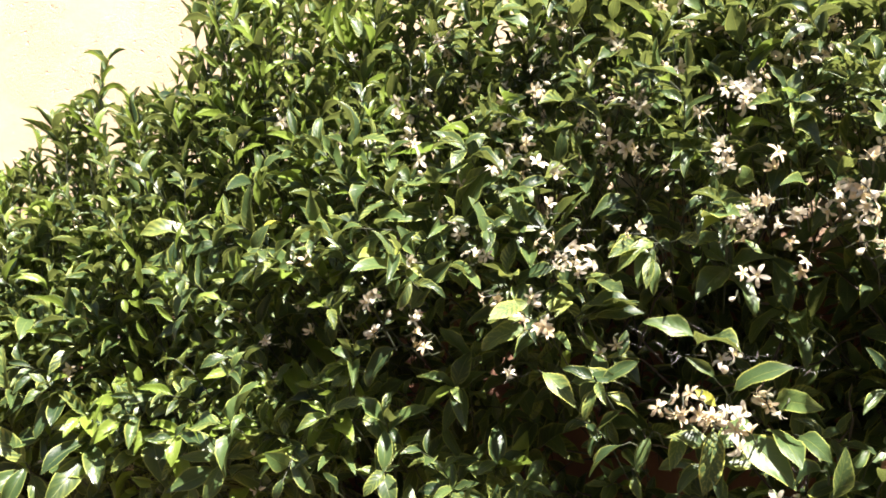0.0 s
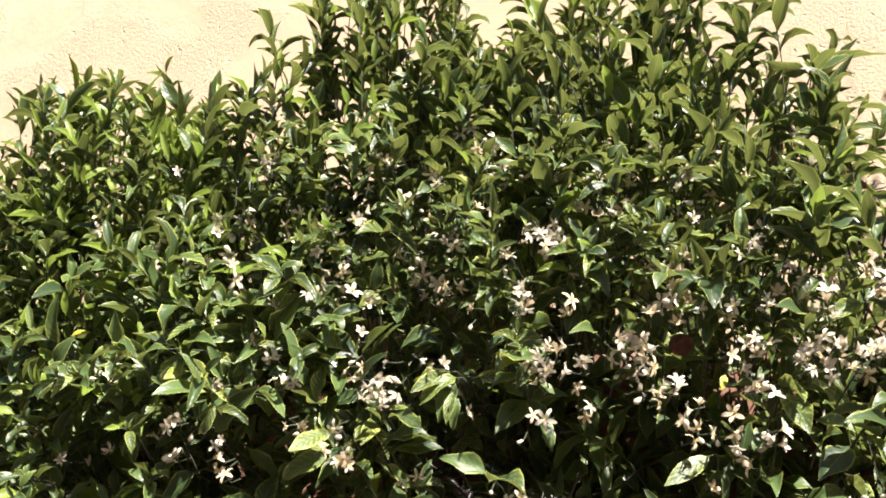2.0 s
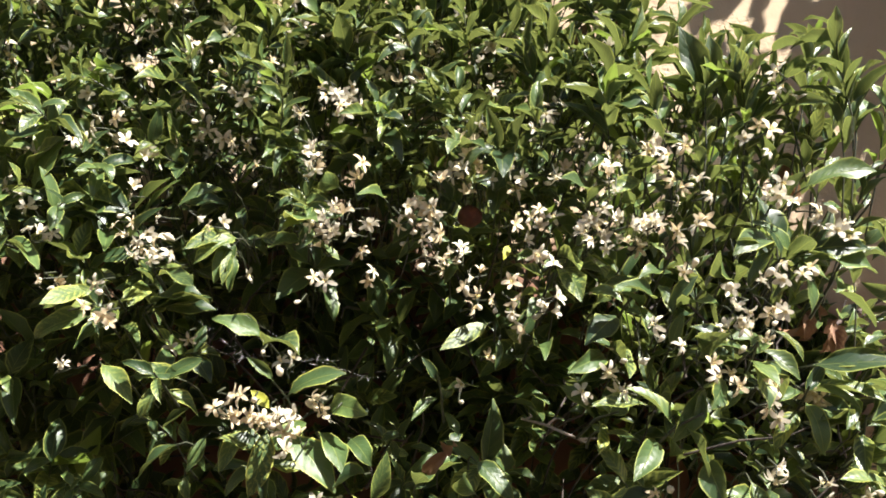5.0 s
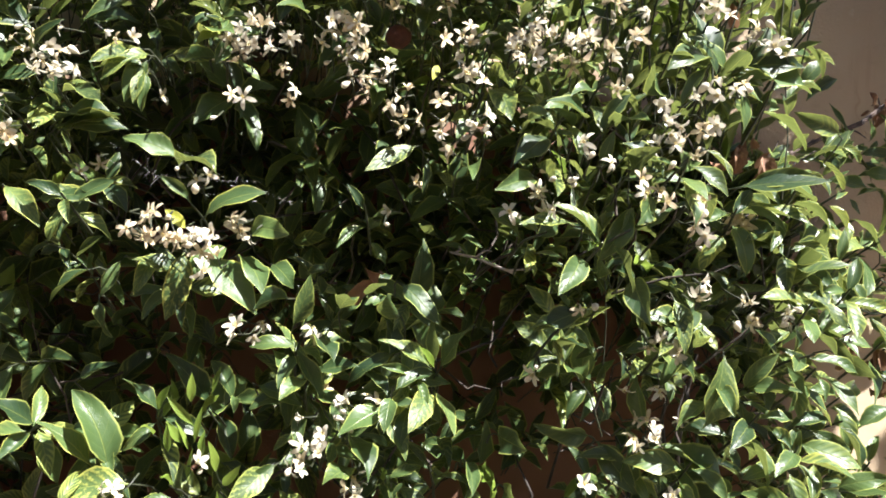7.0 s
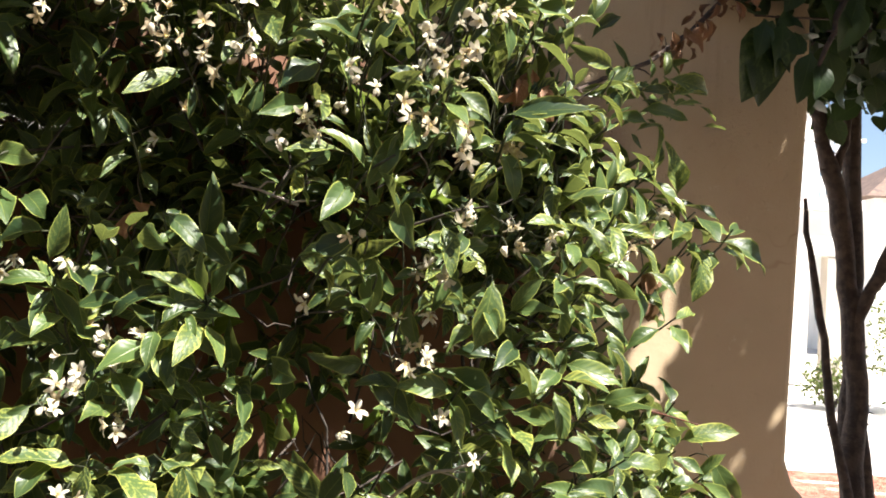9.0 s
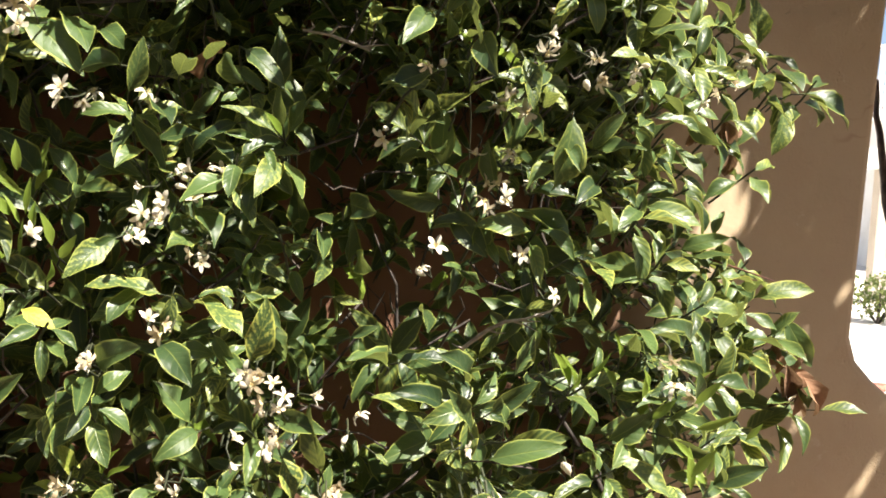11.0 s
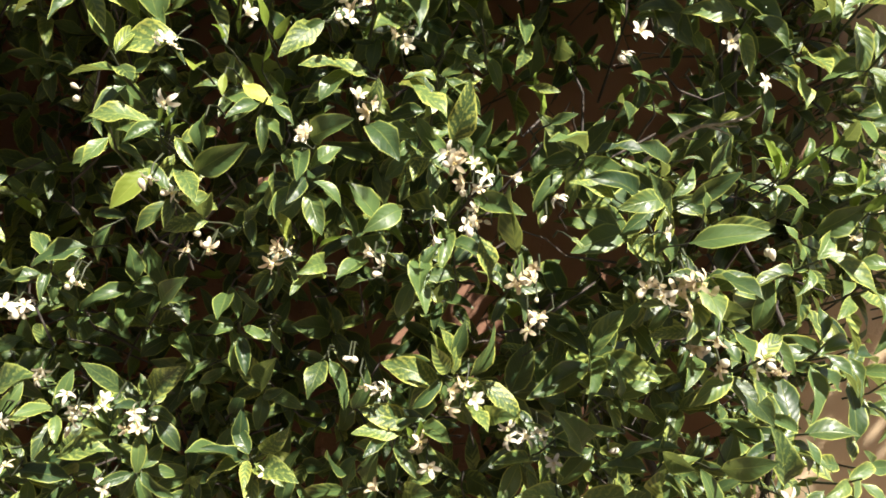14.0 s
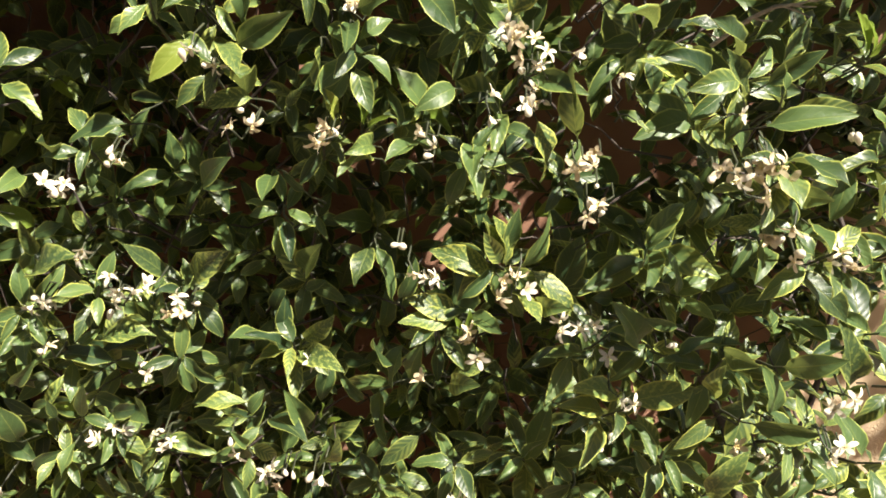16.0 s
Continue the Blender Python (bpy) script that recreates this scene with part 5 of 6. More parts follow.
BUD = bud_arrays()
buds, more_petals, more_wilted, more_tufts, stems = Pile(), Pile(), Pile(), Pile(), Pile()
made_flowers = 0
r = np.random.default_rng(77)


def frame_of(axis):
    z = unit(axis)
    x = unit(np.cross((0.3, 0.5, 0.8), z))
    y = np.cross(z, x)
    return np.stack((x, y, z), 1)


def flower(at, axis, size, wilted):
    """A flower of its own up to 300; past that joined with the rest."""
    global made_flowers
    k = int(r.integers(5))
    turn = frame_of(axis) @ np.array(Matrix.Rotation(r.uniform(0, 6.28), 3, "Z"))
    if made_flowers < 295:
        made_flowers += 1
        ob = part("flower", PETALS[k, "wilted" if wilted else "petal"], bush, "wilting tan blossom" if wilted else "white star-shaped blossom")
        m = Matrix([list(row) for row in turn]).to_4x4() @ Matrix.Scale(size, 4)
        m.translation = at
        ob.matrix_basis = m
        tuft = new("stamen_tuft", TUFTS[k])
        tuft.parent = ob
    else:
        v, f, tv, tf = KINDS[k]
        (more_wilted if wilted else more_petals).add(v * size @ turn.T + at, f)
        more_tufts.add(tv * size @ turn.T + at, tf)
    back = at - unit(axis) * 0.012
    stems.add(*tube((at, back, back + np.array((0, 0.025, 0.006))), (0.0008, 0.0009, 0.0012), 4))


def cluster(x, z, n, spread, old, depth=0.04):
    y = float(front(x, z)) - depth
    for _ in range(n):
        at = np.array((x + r.normal(0, spread), y + r.normal(0, 0.01), z + r.normal(0, spread)))
        axis = np.array((r.normal(0.05, 0.8), -0.6 + r.normal(0, 0.4), 0.1 + r.normal(0, 0.7)))
        if r.random() < 0.22:
            v, f = BUD
            s = r.uniform(0.008, 0.014)
            buds.add(v * s @ frame_of(axis).T + at, f)
            stems.add(*tube((at, at + np.array((0, 0.02, 0.01)), at + np.array((0, 0.04, 0.0))), (0.0009, 0.001, 0.0012), 4))
        else:
            flower(at, axis, r.uniform(0.0085, 0.0135), r.random() < old)


BLOSSOM_A = [(-0.51, 1.796, 8, 0.2), (-0.339, 1.679, 3, 0.2), (-0.392, 1.63, 5, 0.8), (-0.361, 1.633, 3, 0.6), (-0.329, 1.626, 9, 0.6), (-0.311, 1.631, 5, 0.4), (-0.327, 1.828, 5, 0.1), (-0.279, 1.835, 4, 0.2), (-0.215, 1.85, 7, 0.2), (-0.176, 1.804, 7, 0.5), (-0.201, 1.822, 3, 0.3), (-0.31, 1.774, 2, 0.2), (-0.323, 1.758, 1, 0.6), (-0.153, 1.765, 2, 0.9), (-0.131, 1.772, 3, 0.9), (-0.102, 1.734, 2, 0.4), (-0.026, 1.841, 10, 0.1), (0.007, 1.838, 4, 0.2), (0.025, 1.849, 4, 0.2), (-0.079, 1.808, 2, 0.2), (-0.072, 1.755, 3, 0.2), (-0.006, 1.688, 6, 0.3), (0.154, 1.792, 6, 0.2), (0.101, 1.765, 5, 0.3)]
BLOSSOM_B = [(0.104, 1.743, 4, 0.4), (0.135, 1.756, 4, 0.7), (0.136, 1.675, 6, 0.2), (0.197, 1.684, 6, 0.8), (0.095, 1.704, 4, 0.4), (0.037, 1.733, 3, 0.1), (0.047, 1.576, 2, 0.9), (0.142, 1.61, 3, 0.4), (0.208, 1.592, 5, 0.3), (0.234, 1.591, 3, 0.3), (0.106, 1.559, 3, 0.1), (0.134, 1.553, 2, 0.1), (0.011, 1.523, 2, 0), (0.088, 1.509, 1, 0.2), (0.124, 1.509, 2, 0), (0.116, 1.466, 4, 0.1), (0.096, 1.47, 2, 0.4), (-0.19, 1.456, 5, 0.1), (-0.213, 1.438, 4, 0.3), (-0.22, 1.411, 3, 0.4), (-0.281, 1.535, 3, 0.4), (-0.22, 1.542, 2, 0.2), (-0.32, 1.408, 2, 0.1), (-0.389, 1.376, 2, 0.2)]
BLOSSOM_C = [(-0.167, 1.402, 2, 0.2), (0.441, 1.643, 4, 0.3), (0.373, 1.6, 3, 0.3), (0.197, 1.857, 5, 0.2), (-0.149, 1.47, 1, 0.3), (-0.164, 1.661, 1, 0.3), (0.051, 1.41, 1, 0.2), (-0.265, 1.778, 2, 0.3), (0.055, 1.799, 2, 0.4), (-0.385, 1.375, 1, 0.3), (-0.162, 1.392, 2, 0.2), (0.052, 1.386, 2, 0.4), (-0.201, 1.333, 3, 0.5), (-0.26, 1.3, 3, 0.3), (-0.104, 1.28, 6, 0.7), (-0.094, 1.26, 4, 0.3), (-0.087, 1.225, 3, 0.1), (-0.122, 1.228, 2, 0.2), (-0.175, 1.189, 3, 0.9), (-0.266, 1.182, 4, 0.8), (-0.367, 1.244, 3, 0.1), (-0.339, 1.196, 2, 0.8), (-0.383, 1.254, 1, 0), (-0.372, 1.326, 1, 0)]
BLOSSOM_D = [(-0.006, 1.268, 1, 0.3), (-0.057, 1.281, 1, 0.3), (0.079, 1.244, 1, 0), (0.173, 1.225, 2, 0.9), (0.086, 1.212, 4, 0.9), (0.279, 1.321, 2, 0.4), (0.273, 1.299, 2, 0.4), (0.163, 1.379, 1, 0.2), (0.146, 1.411, 1, 0.2), (0.146, 1.481, 1, 0.2), (-0.035, 1.183, 2, 0.8), (-0.018, 1.146, 4, 0.9), (-0.036, 1.175, 3, 0.9), (0.083, 1.202, 6, 0.9), (0.12, 1.157, 5, 0.9), (0.181, 1.137, 4, 0.7), (-0.168, 1.052, 3, 0.3), (-0.096, 1.047, 2, 0.5), (-0.074, 1.053, 2, 0.2), (-0.129, 0.988, 3, 0.3), (-0.023, 1.024, 3, 0.2), (0.001, 1.001, 2, 0.2), (0.027, 0.959, 2, 0), (0.021, 0.904, 2, 0.2)]
BLOSSOM_E = [(0.215, 0.98, 3, 0.2), (0.217, 0.947, 3, 0.3), (-0.478, 1, 7, 0.3), (-0.422, 0.979, 5, 0.2), (-0.552, 0.931, 2, 0.2), (-0.464, 0.91, 2, 0.1), (-0.441, 0.843, 4, 0.1), (-0.522, 0.83, 2, 0.2), (-0.487, 0.838, 2, 0.2), (-0.315, 0.813, 3, 0.1), (-0.273, 0.815, 2, 0.1), (-0.349, 0.833, 2, 0.4), (-0.566, 0.98, 3, 0.3), (-0.304, 0.936, 1, 0), (-0.156, 0.93, 1, 0.5), (-0.461, 1.147, 3, 0.8), (-0.538, 1.114, 3, 0.5), (-0.339, 1.191, 2, 0.9), (0.042, 1.015, 1, 0.2), (-0.191, 1.079, 2, 0.3), (-0.515, 1.037, 2, 0.2), (-0.016, 1.246, 1, 0.4), (-0.831, 2.083, 1, 0.2), (-0.83, 2.028, 1, 0.2)]
BLOSSOM_F = [(-0.764, 2.012, 2, 0.4), (-0.731, 2.023, 3, 0.5), (-0.619, 2.053, 1, 0), (-0.555, 2.106, 4, 0.3), (-0.522, 2.066, 3, 0.8), (-0.483, 2.091, 3, 0.2), (-0.445, 2.171, 2, 0.2), (-0.415, 2.139, 4, 0.2), (-0.44, 2.005, 3, 0.1), (-0.407, 2.041, 2, 0.2), (-0.342, 2.003, 3, 0.1), (-0.316, 1.991, 4, 0.1), (-0.368, 1.966, 2, 0), (-0.304, 2.093, 2, 0.1), (-0.259, 2.085, 6, 0.2), (-0.249, 2.054, 2, 0.1), (-0.162, 1.97, 5, 0.4), (-0.17, 1.939, 5, 0.5), (-0.175, 1.902, 7, 0.6), (-0.115, 1.904, 3, 0.2), (-0.159, 2.081, 3, 0.2), (-0.197, 2.124, 2, 0.1), (-0.15, 2.029, 2, 0.2), (-0.077, 1.999, 3, 0.2)]
BLOSSOM_G = [(-0.084, 1.967, 3, 0.2), (-0.044, 1.947, 3, 0.2), (0.022, 1.936, 3, 0.2), (0.054, 1.93, 3, 0.3), (0.163, 2.016, 4, 0.2), (0.143, 1.963, 4, 0.3), (-0.026, 1.852, 7, 0.2), (0.018, 1.857, 5, 0.2), (-0.207, 1.86, 6, 0.5), (-0.319, 1.823, 4, 0.3), (-0.296, 1.853, 3, 0.4), (-0.151, 1.773, 3, 0.8), (-0.106, 1.742, 2, 0.8), (0.14, 1.867, 4, 0.4), (-0.517, 1.811, 4, 0.3), (-0.552, 1.827, 4, 0.8), (-0.556, 1.869, 2, 0.3), (-0.632, 1.799, 2, 0.1), (-0.605, 1.746, 4, 0.8), (-0.545, 1.744, 2, 0.1), (-0.539, 1.718, 4, 0.7), (-0.691, 1.696, 4, 0.9), (-0.754, 1.704, 2, 0.7), (-0.727, 1.734, 2, 0.1)]
BLOSSOM_H = [(-0.699, 1.727, 2, 0), (-0.702, 1.792, 2, 0), (-0.748, 1.757, 2, 0), (-0.581, 1.67, 2, 0.7), (-0.078, 1.809, 2, 0.2), (-0.071, 1.761, 1, 0.2), (-0.488, 1.961, 3, 0.2), (-0.547, 1.923, 3, 0.3), (-0.344, 1.925, 3, 0.2), (-0.774, 1.972, 1, 0.2), (-1.419, 1.948, 2, 0), (-1.263, 1.881, 2, 0.1), (-0.949, 2.013, 2, 0.2), (-0.867, 1.795, 2, 0.2), (-0.887, 1.819, 2, 0.1), (-0.759, 1.753, 2, 0), (-0.636, 1.8, 2, 0), (-0.976, 1.734, 2, 0.1), (-0.927, 1.692, 2, 0.1), (-0.864, 1.714, 1, 0.2), (-0.756, 1.706, 2, 0.8), (-1.357, 1.683, 2, 0.2), (-1.339, 1.652, 3, 0.4), (-0.954, 1.546, 1, 0.2)]
BLOSSOM_I = [(-0.83, 1.955, 2, 0.2), (-0.793, 1.948, 2, 0.2), (-1.31, 1.994, 1, 0.2), (-1.147, 1.854, 1, 0.3), (-0.852, 1.987, 2, 0.4)]
for rows in (BLOSSOM_A, BLOSSOM_B, BLOSSOM_C, BLOSSOM_D, BLOSSOM_E, BLOSSOM_F, BLOSSOM_G, BLOSSOM_H, BLOSSOM_I):
    for x, z, n, old in rows:
        if x > np.interp(z, SIDE_Z, SIDE_X):
            continue
        cluster(x, z, round(n * 1.2), 0.004 + 0.0012 * n, old, 0.03)
# stray blossom deeper in the crown
for _ in range(90):
    x, z = r.uniform(-2.0, 0.45), r.uniform(0.6, 2.15)
    if inside(np.array(x), np.array(z), -0.1) and hollow(np.array(x), np.array(z)) < 0.3:
        cluster(x, z, int(r.integers(1, 3)), 0.012, 0.3, r.uniform(-0.06, 0.01))
# sparse clusters among the upper leaves
for _ in range(95):
    x, z = r.uniform(-0.75, 0.2), r.uniform(1.84, 2.12)
    if inside(np.array(x), np.array(z), -0.1) and hollow(np.array(x), np.array(z)) < 0.3:
        cluster(x, z, int(r.integers(1, 5)), 0.01, 0.3, r.uniform(0.0, 0.035))
part("bud_growth", buds.mesh("bud_growth", MAT["petal"]), bush, "small round white flower buds", "stuff")
part("more_blossom", more_petals.mesh("more_blossom", MAT["petal"]), bush, "white blossom deeper in the crown", "stuff")
part("more_wilted_blossom", more_wilted.mesh("more_wilted_blossom", MAT["wilted"]), bush, "tan wilting blossom deeper in the crown", "stuff")
part("stamen_growth", more_tufts.mesh("stamen_growth", MAT["stamen"]), bush, "pale yellow stamens", "stuff")
part("flower_stem_growth", stems.mesh("flower_stem_growth", MAT["twig"]), bush, "thin green flower stems", "stuff")


# ---- loose things in and by the bush ----
def yellow_leaf(base, tip):
    lay_leaf(YELLOW, base, tip, (0.1, -0.8, 0.5), 1.0, "bright yellow dying leaf", bush)


yellow_leaf((-0.317, 0.95, 1.342), (-0.285, 0.94, 1.329))
yellow_leaf((-0.973, 1.0, 1.856), (-0.940, 0.99, 1.869))
yellow_leaf((-0.903, 0.99, 1.800), (-0.900, 0.98, 1.838))
yellow_leaf((-0.349, 0.955, 1.634), (-0.366, 0.945, 1.652))
yellow_leaf((-0.117, 1.0, 1.830), (-0.121, 0.99, 1.814))

# dead leaves caught among the twigs
r = np.random.default_rng(5)
dead_spots = [(0.266, 1.12, 1.81, 5), (0.268, 1.12, 1.785, 4), (0.40, 1.1, 1.575, 5), (0.43, 1.11, 1.56, 3), (0.56, 1.17, 1.25, 6), (0.545, 1.17, 1.29, 5), (-0.175, 1.06, 1.615, 2), (0.044, 1.205, 2.140, 6), (-0.003, 1.205, 2.211, 3), (0.22, 1.1, 1.98, 3)]
for x, y, z, n in dead_spots:
    for _ in range(n):
        a = np.array((x, y, z)) + r.normal(0, 0.012, 3)
        b = a + np.array((r.normal(0, 0.02), r.normal(-0.008, 0.012), -0.028 + r.normal(0, 0.016)))
        lay_leaf(DRY[r.integers(3)], a, b, (r.normal(0, 0.5), -1, r.normal(0.2, 0.4)), 1.2, "curled dry brown leaf", bush)

# shrivelled fruit
bm = bmesh.new()
bmesh.ops.create_icosphere(bm, subdivisions=3, radius=0.0145)
for v in bm.verts:
    v.co *= 1 + 0.10 * noise.noise(v.co * 160) + 0.03 * noise.noise(v.co * 420)
    v.co.z *= 0.9
fruit = part("fruit", from_bm("fruit", bm, MAT["fruit"], True), bush, "small shrivelled dark orange fruit")
fruit.matrix_basis = Matrix.Translation((-0.163, 1.036, 1.869))


def bare_branch(name, pts, radii, mat, label, sprouts, seed):
    r = np.random.default_rng(seed)
    pile = Pile()
    pts = np.array(pts)
    pile.add(*tube(pts, radii, 6))
    for _ in range(sprouts):
        k = r.uniform(0.1, len(pts) - 1.05)
        i = int(k)
        a = pts[i] + (pts[i + 1] - pts[i]) * (k - i)
        way = unit(pts[i + 1] - pts[i]) + r.normal(0, 0.6, 3) * (1, 0.4, 1)
        b = a + unit(way) * r.uniform(0.015, 0.04)
        pile.add(*tube((a, (a + b) / 2 + r.normal(0, 0.002, 3), b), (0.0016, 0.0013, 0.0006), 4))
    return part(name, pile.mesh(name, mat), bush, label)


bare_branch("dead_branch", [(0.120, 1.18, 1.272), (0.136, 1.17, 1.289), (0.152, 1.15, 1.308), (0.169, 1.13, 1.322), (0.19, 1.12, 1.327), (0.211, 1.118, 1.336)], (0.0028, 0.0027, 0.0026, 0.0024, 0.0018, 0.001), MAT["grey_twig"], "bare grey dead branch", 7, 3)
bare_branch("dead_branch", [(-0.085, 1.16, 1.648), (-0.055, 1.14, 1.642), (-0.03, 1.13, 1.633), (-0.008, 1.125, 1.626)], (0.0016, 0.0018, 0.002, 0.0022), MAT["grey_twig"], "short pale grey dead twig", 3, 9)
bare_branch("dead_branch", [(-0.199, 1.24, 2.470), (-0.174, 1.23, 2.403), (-0.117, 1.22, 2.336), (-0.067, 1.21, 2.276), (-0.018, 1.21, 2.220), (0.029, 1.21, 2.171), (0.084, 1.22, 2.125), (0.128, 1.25, 2.101)], (0.0042, 0.0040, 0.0038, 0.0036, 0.0034, 0.0031, 0.0028, 0.002), MAT["vine_bark"], "leafless dark brown branch among the upper leaves", 10, 4)
bare_branch("dead_branch", [(0.331, 1.25, 1.807), (0.447, 1.34, 1.872), (0.523, 1.38, 1.91), (0.612, 1.42, 1.981), (0.676, 1.43, 2.049), (0.777, 1.43, 2.147), (1.084, 1.5, 2.374)], (0.003, 0.0035, 0.004, 0.0045, 0.005, 0.0055, 0.006), MAT["vine_bark"], "dry brown branch reaching over to the vine", 16, 5)
DRY_ON_BRANCH = [(0.618, 1.999, 0.629, 1.963), (0.632, 2.006, 0.658, 1.966), (0.609, 1.979, 0.611, 1.952), (0.591, 1.968, 0.587, 1.94), (0.563, 1.952, 0.563, 1.933), (0.664, 2.036, 0.676, 2.006), (0.688, 2.039, 0.705, 2.004), (0.716, 2.08, 0.737, 2.041), (0.74, 2.073, 0.765, 2.097), (0.713, 2.042, 0.748, 2.037), (0.7, 2.078, 0.708, 2.048), (0.658, 2.055, 0.654, 2.041), (0.578, 1.944, 0.602, 1.927), (0.555, 1.941, 0.541, 1.935)]
for ax, az, bx, bz in DRY_ON_BRANCH:
    lay_leaf(DRY[r.integers(3)], (ax, 1.42, az), (bx, 1.41 + r.normal(0, 0.008), bz), (r.normal(0, 0.5), -1, r.normal(0.2, 0.4)), r.uniform(0.8, 1.3), "curled dry brown leaf", bush)
for _ in range(34):
    k = r.uniform(0, 1)
    a = np.array((0.54 + 0.24 * k, 1.385 + 0.045 * k, 1.925 + 0.222 * k)) + r.normal(0, 1, 3) * (0.012, 0.012, 0.014)
    b = a + unit(np.array((r.normal(0.1, 0.6), r.normal(-0.2, 0.4), -0.7 + r.normal(0, 0.4)))) * r.uniform(0.02, 0.042)
    lay_leaf(DRY[r.integers(3)], a, b, (r.normal(0, 0.5), -1, r.normal(0.2, 0.4)), r.uniform(0.8, 1.3), "curled dry brown leaf", bush)
# shaded leaves of the bush that reach under the vine
SHADED = [(0.445, 1.849, 0.406, 1.895), (0.43, 1.808, 0.433, 1.872), (0.469, 1.848, 0.468, 1.883), (0.49, 1.854, 0.499, 1.891), (0.498, 1.852, 0.576, 1.843), (0.503, 1.83, 0.554, 1.833), (0.463, 1.807, 0.525, 1.795), (0.468, 1.792, 0.499, 1.772), (0.381, 1.898, 0.417, 1.94), (0.371, 1.917, 0.4, 1.961), (0.41, 1.814, 0.371, 1.817), (0.449, 1.837, 0.403, 1.849), (0.458, 1.831, 0.502, 1.838), (0.419, 1.791, 0.463, 1.786), (0.445, 1.77, 0.465, 1.751)]
for k, (ax, az, bx, bz) in enumerate(SHADED):
    lay_leaf(BLADES[k % len(BLADES)], (ax, 1.25, az), (bx, 1.24 + r.normal(0, 0.01), bz), (r.normal(0.1, 0.3), -0.8, 0.4 + r.normal(0, 0.25)), r.uniform(0.85, 1.05), "", bush, arch=0.2)
SHADED_SPRAY = []
for _ in range(60):
    k = r.uniform(0, 1)
    at = np.array((0.31 + 0.24 * k, 1.2 + 0.12 * k, 1.80 + 0.05 * k)) + r.normal(0, 1, 3) * (0.018, 0.03, 0.02)
    SHADED_SPRAY.append((at, unit(np.array((0.7, -0.35, 0.2)) + r.normal(0, 0.55, 3)), unit(np.array((0.1, -0.6, 0.6)) + r.normal(0, 0.35, 3)), r.uniform(0.03, 0.055), r.uniform(0.013, 0.02), r.uniform(0.2, 0.8), r.normal(0.6, 0.4), 0.2, r.uniform(0, 6.28)))
part("shaded_foliage", leaf_mesh("shaded_foliage", *[np.array(q) for q in zip(*SHADED_SPRAY)], MAT["leaf"]), bush, "small leaves of a spray under the vine", "stuff")
bare_branch("thin_shoot", [(0.405, 1.1, 1.41), (0.45, 1.12, 1.40), (0.51, 1.14, 1.385)], (0.0016, 0.0014, 0.001), MAT["fruit"], "thin reddish shoot", 0, 6)
bare_branch("thin_shoot", [(-0.86, 1.03, 1.955), (-0.83, 1.02, 1.935), (-0.77, 1.02, 1.93)], (0.0016, 0.0015, 0.001), MAT["twig"], "bent bare green shoot", 0, 8)

# cobweb stretched between two sprays of leaves
web = Pile()
anchors = np.array([(-0.45, 1.0, 1.71), (-0.433, 0.99, 1.702), (-0.38, 0.975, 1.69), (-0.342, 0.965, 1.678), (-0.29, 0.97, 1.68), (-0.28, 0.98, 1.66), (-0.24, 1.03, 1.664), (-0.40, 0.98, 1.71)])
for _ in range(10):
    i, j = r.integers(len(anchors), size=2)
    if i == j:
        continue
    a, b = anchors[i] + r.normal(0, 0.012, 3), anchors[j] + r.normal(0, 0.012, 3)
    web.add(*tube((a, (a + b) / 2 - np.array((0, 0, r.uniform(0, 0.012))), b), (0.00003, 0.00003, 0.00003), 3))
for _ in range(16):
    a = np.array((r.uniform(-0.42, -0.24), 0.985, 0)) + (0, r.normal(0, 0.004), 0)
    a[2] = 1.70 - 0.2 * (a[0] + 0.42) + r.normal(0, 0.006)
    b = a + r.normal(0, 0.006, 3)
    web.add(*tube((a, (a + b) / 2, b), (0.00006, 0.0003, 0.00006), 4))
tagged(new("cobweb", web.mesh("cobweb", MAT["web"])), "dusty grey cobweb strung between the citrus leaves", "cobweb")


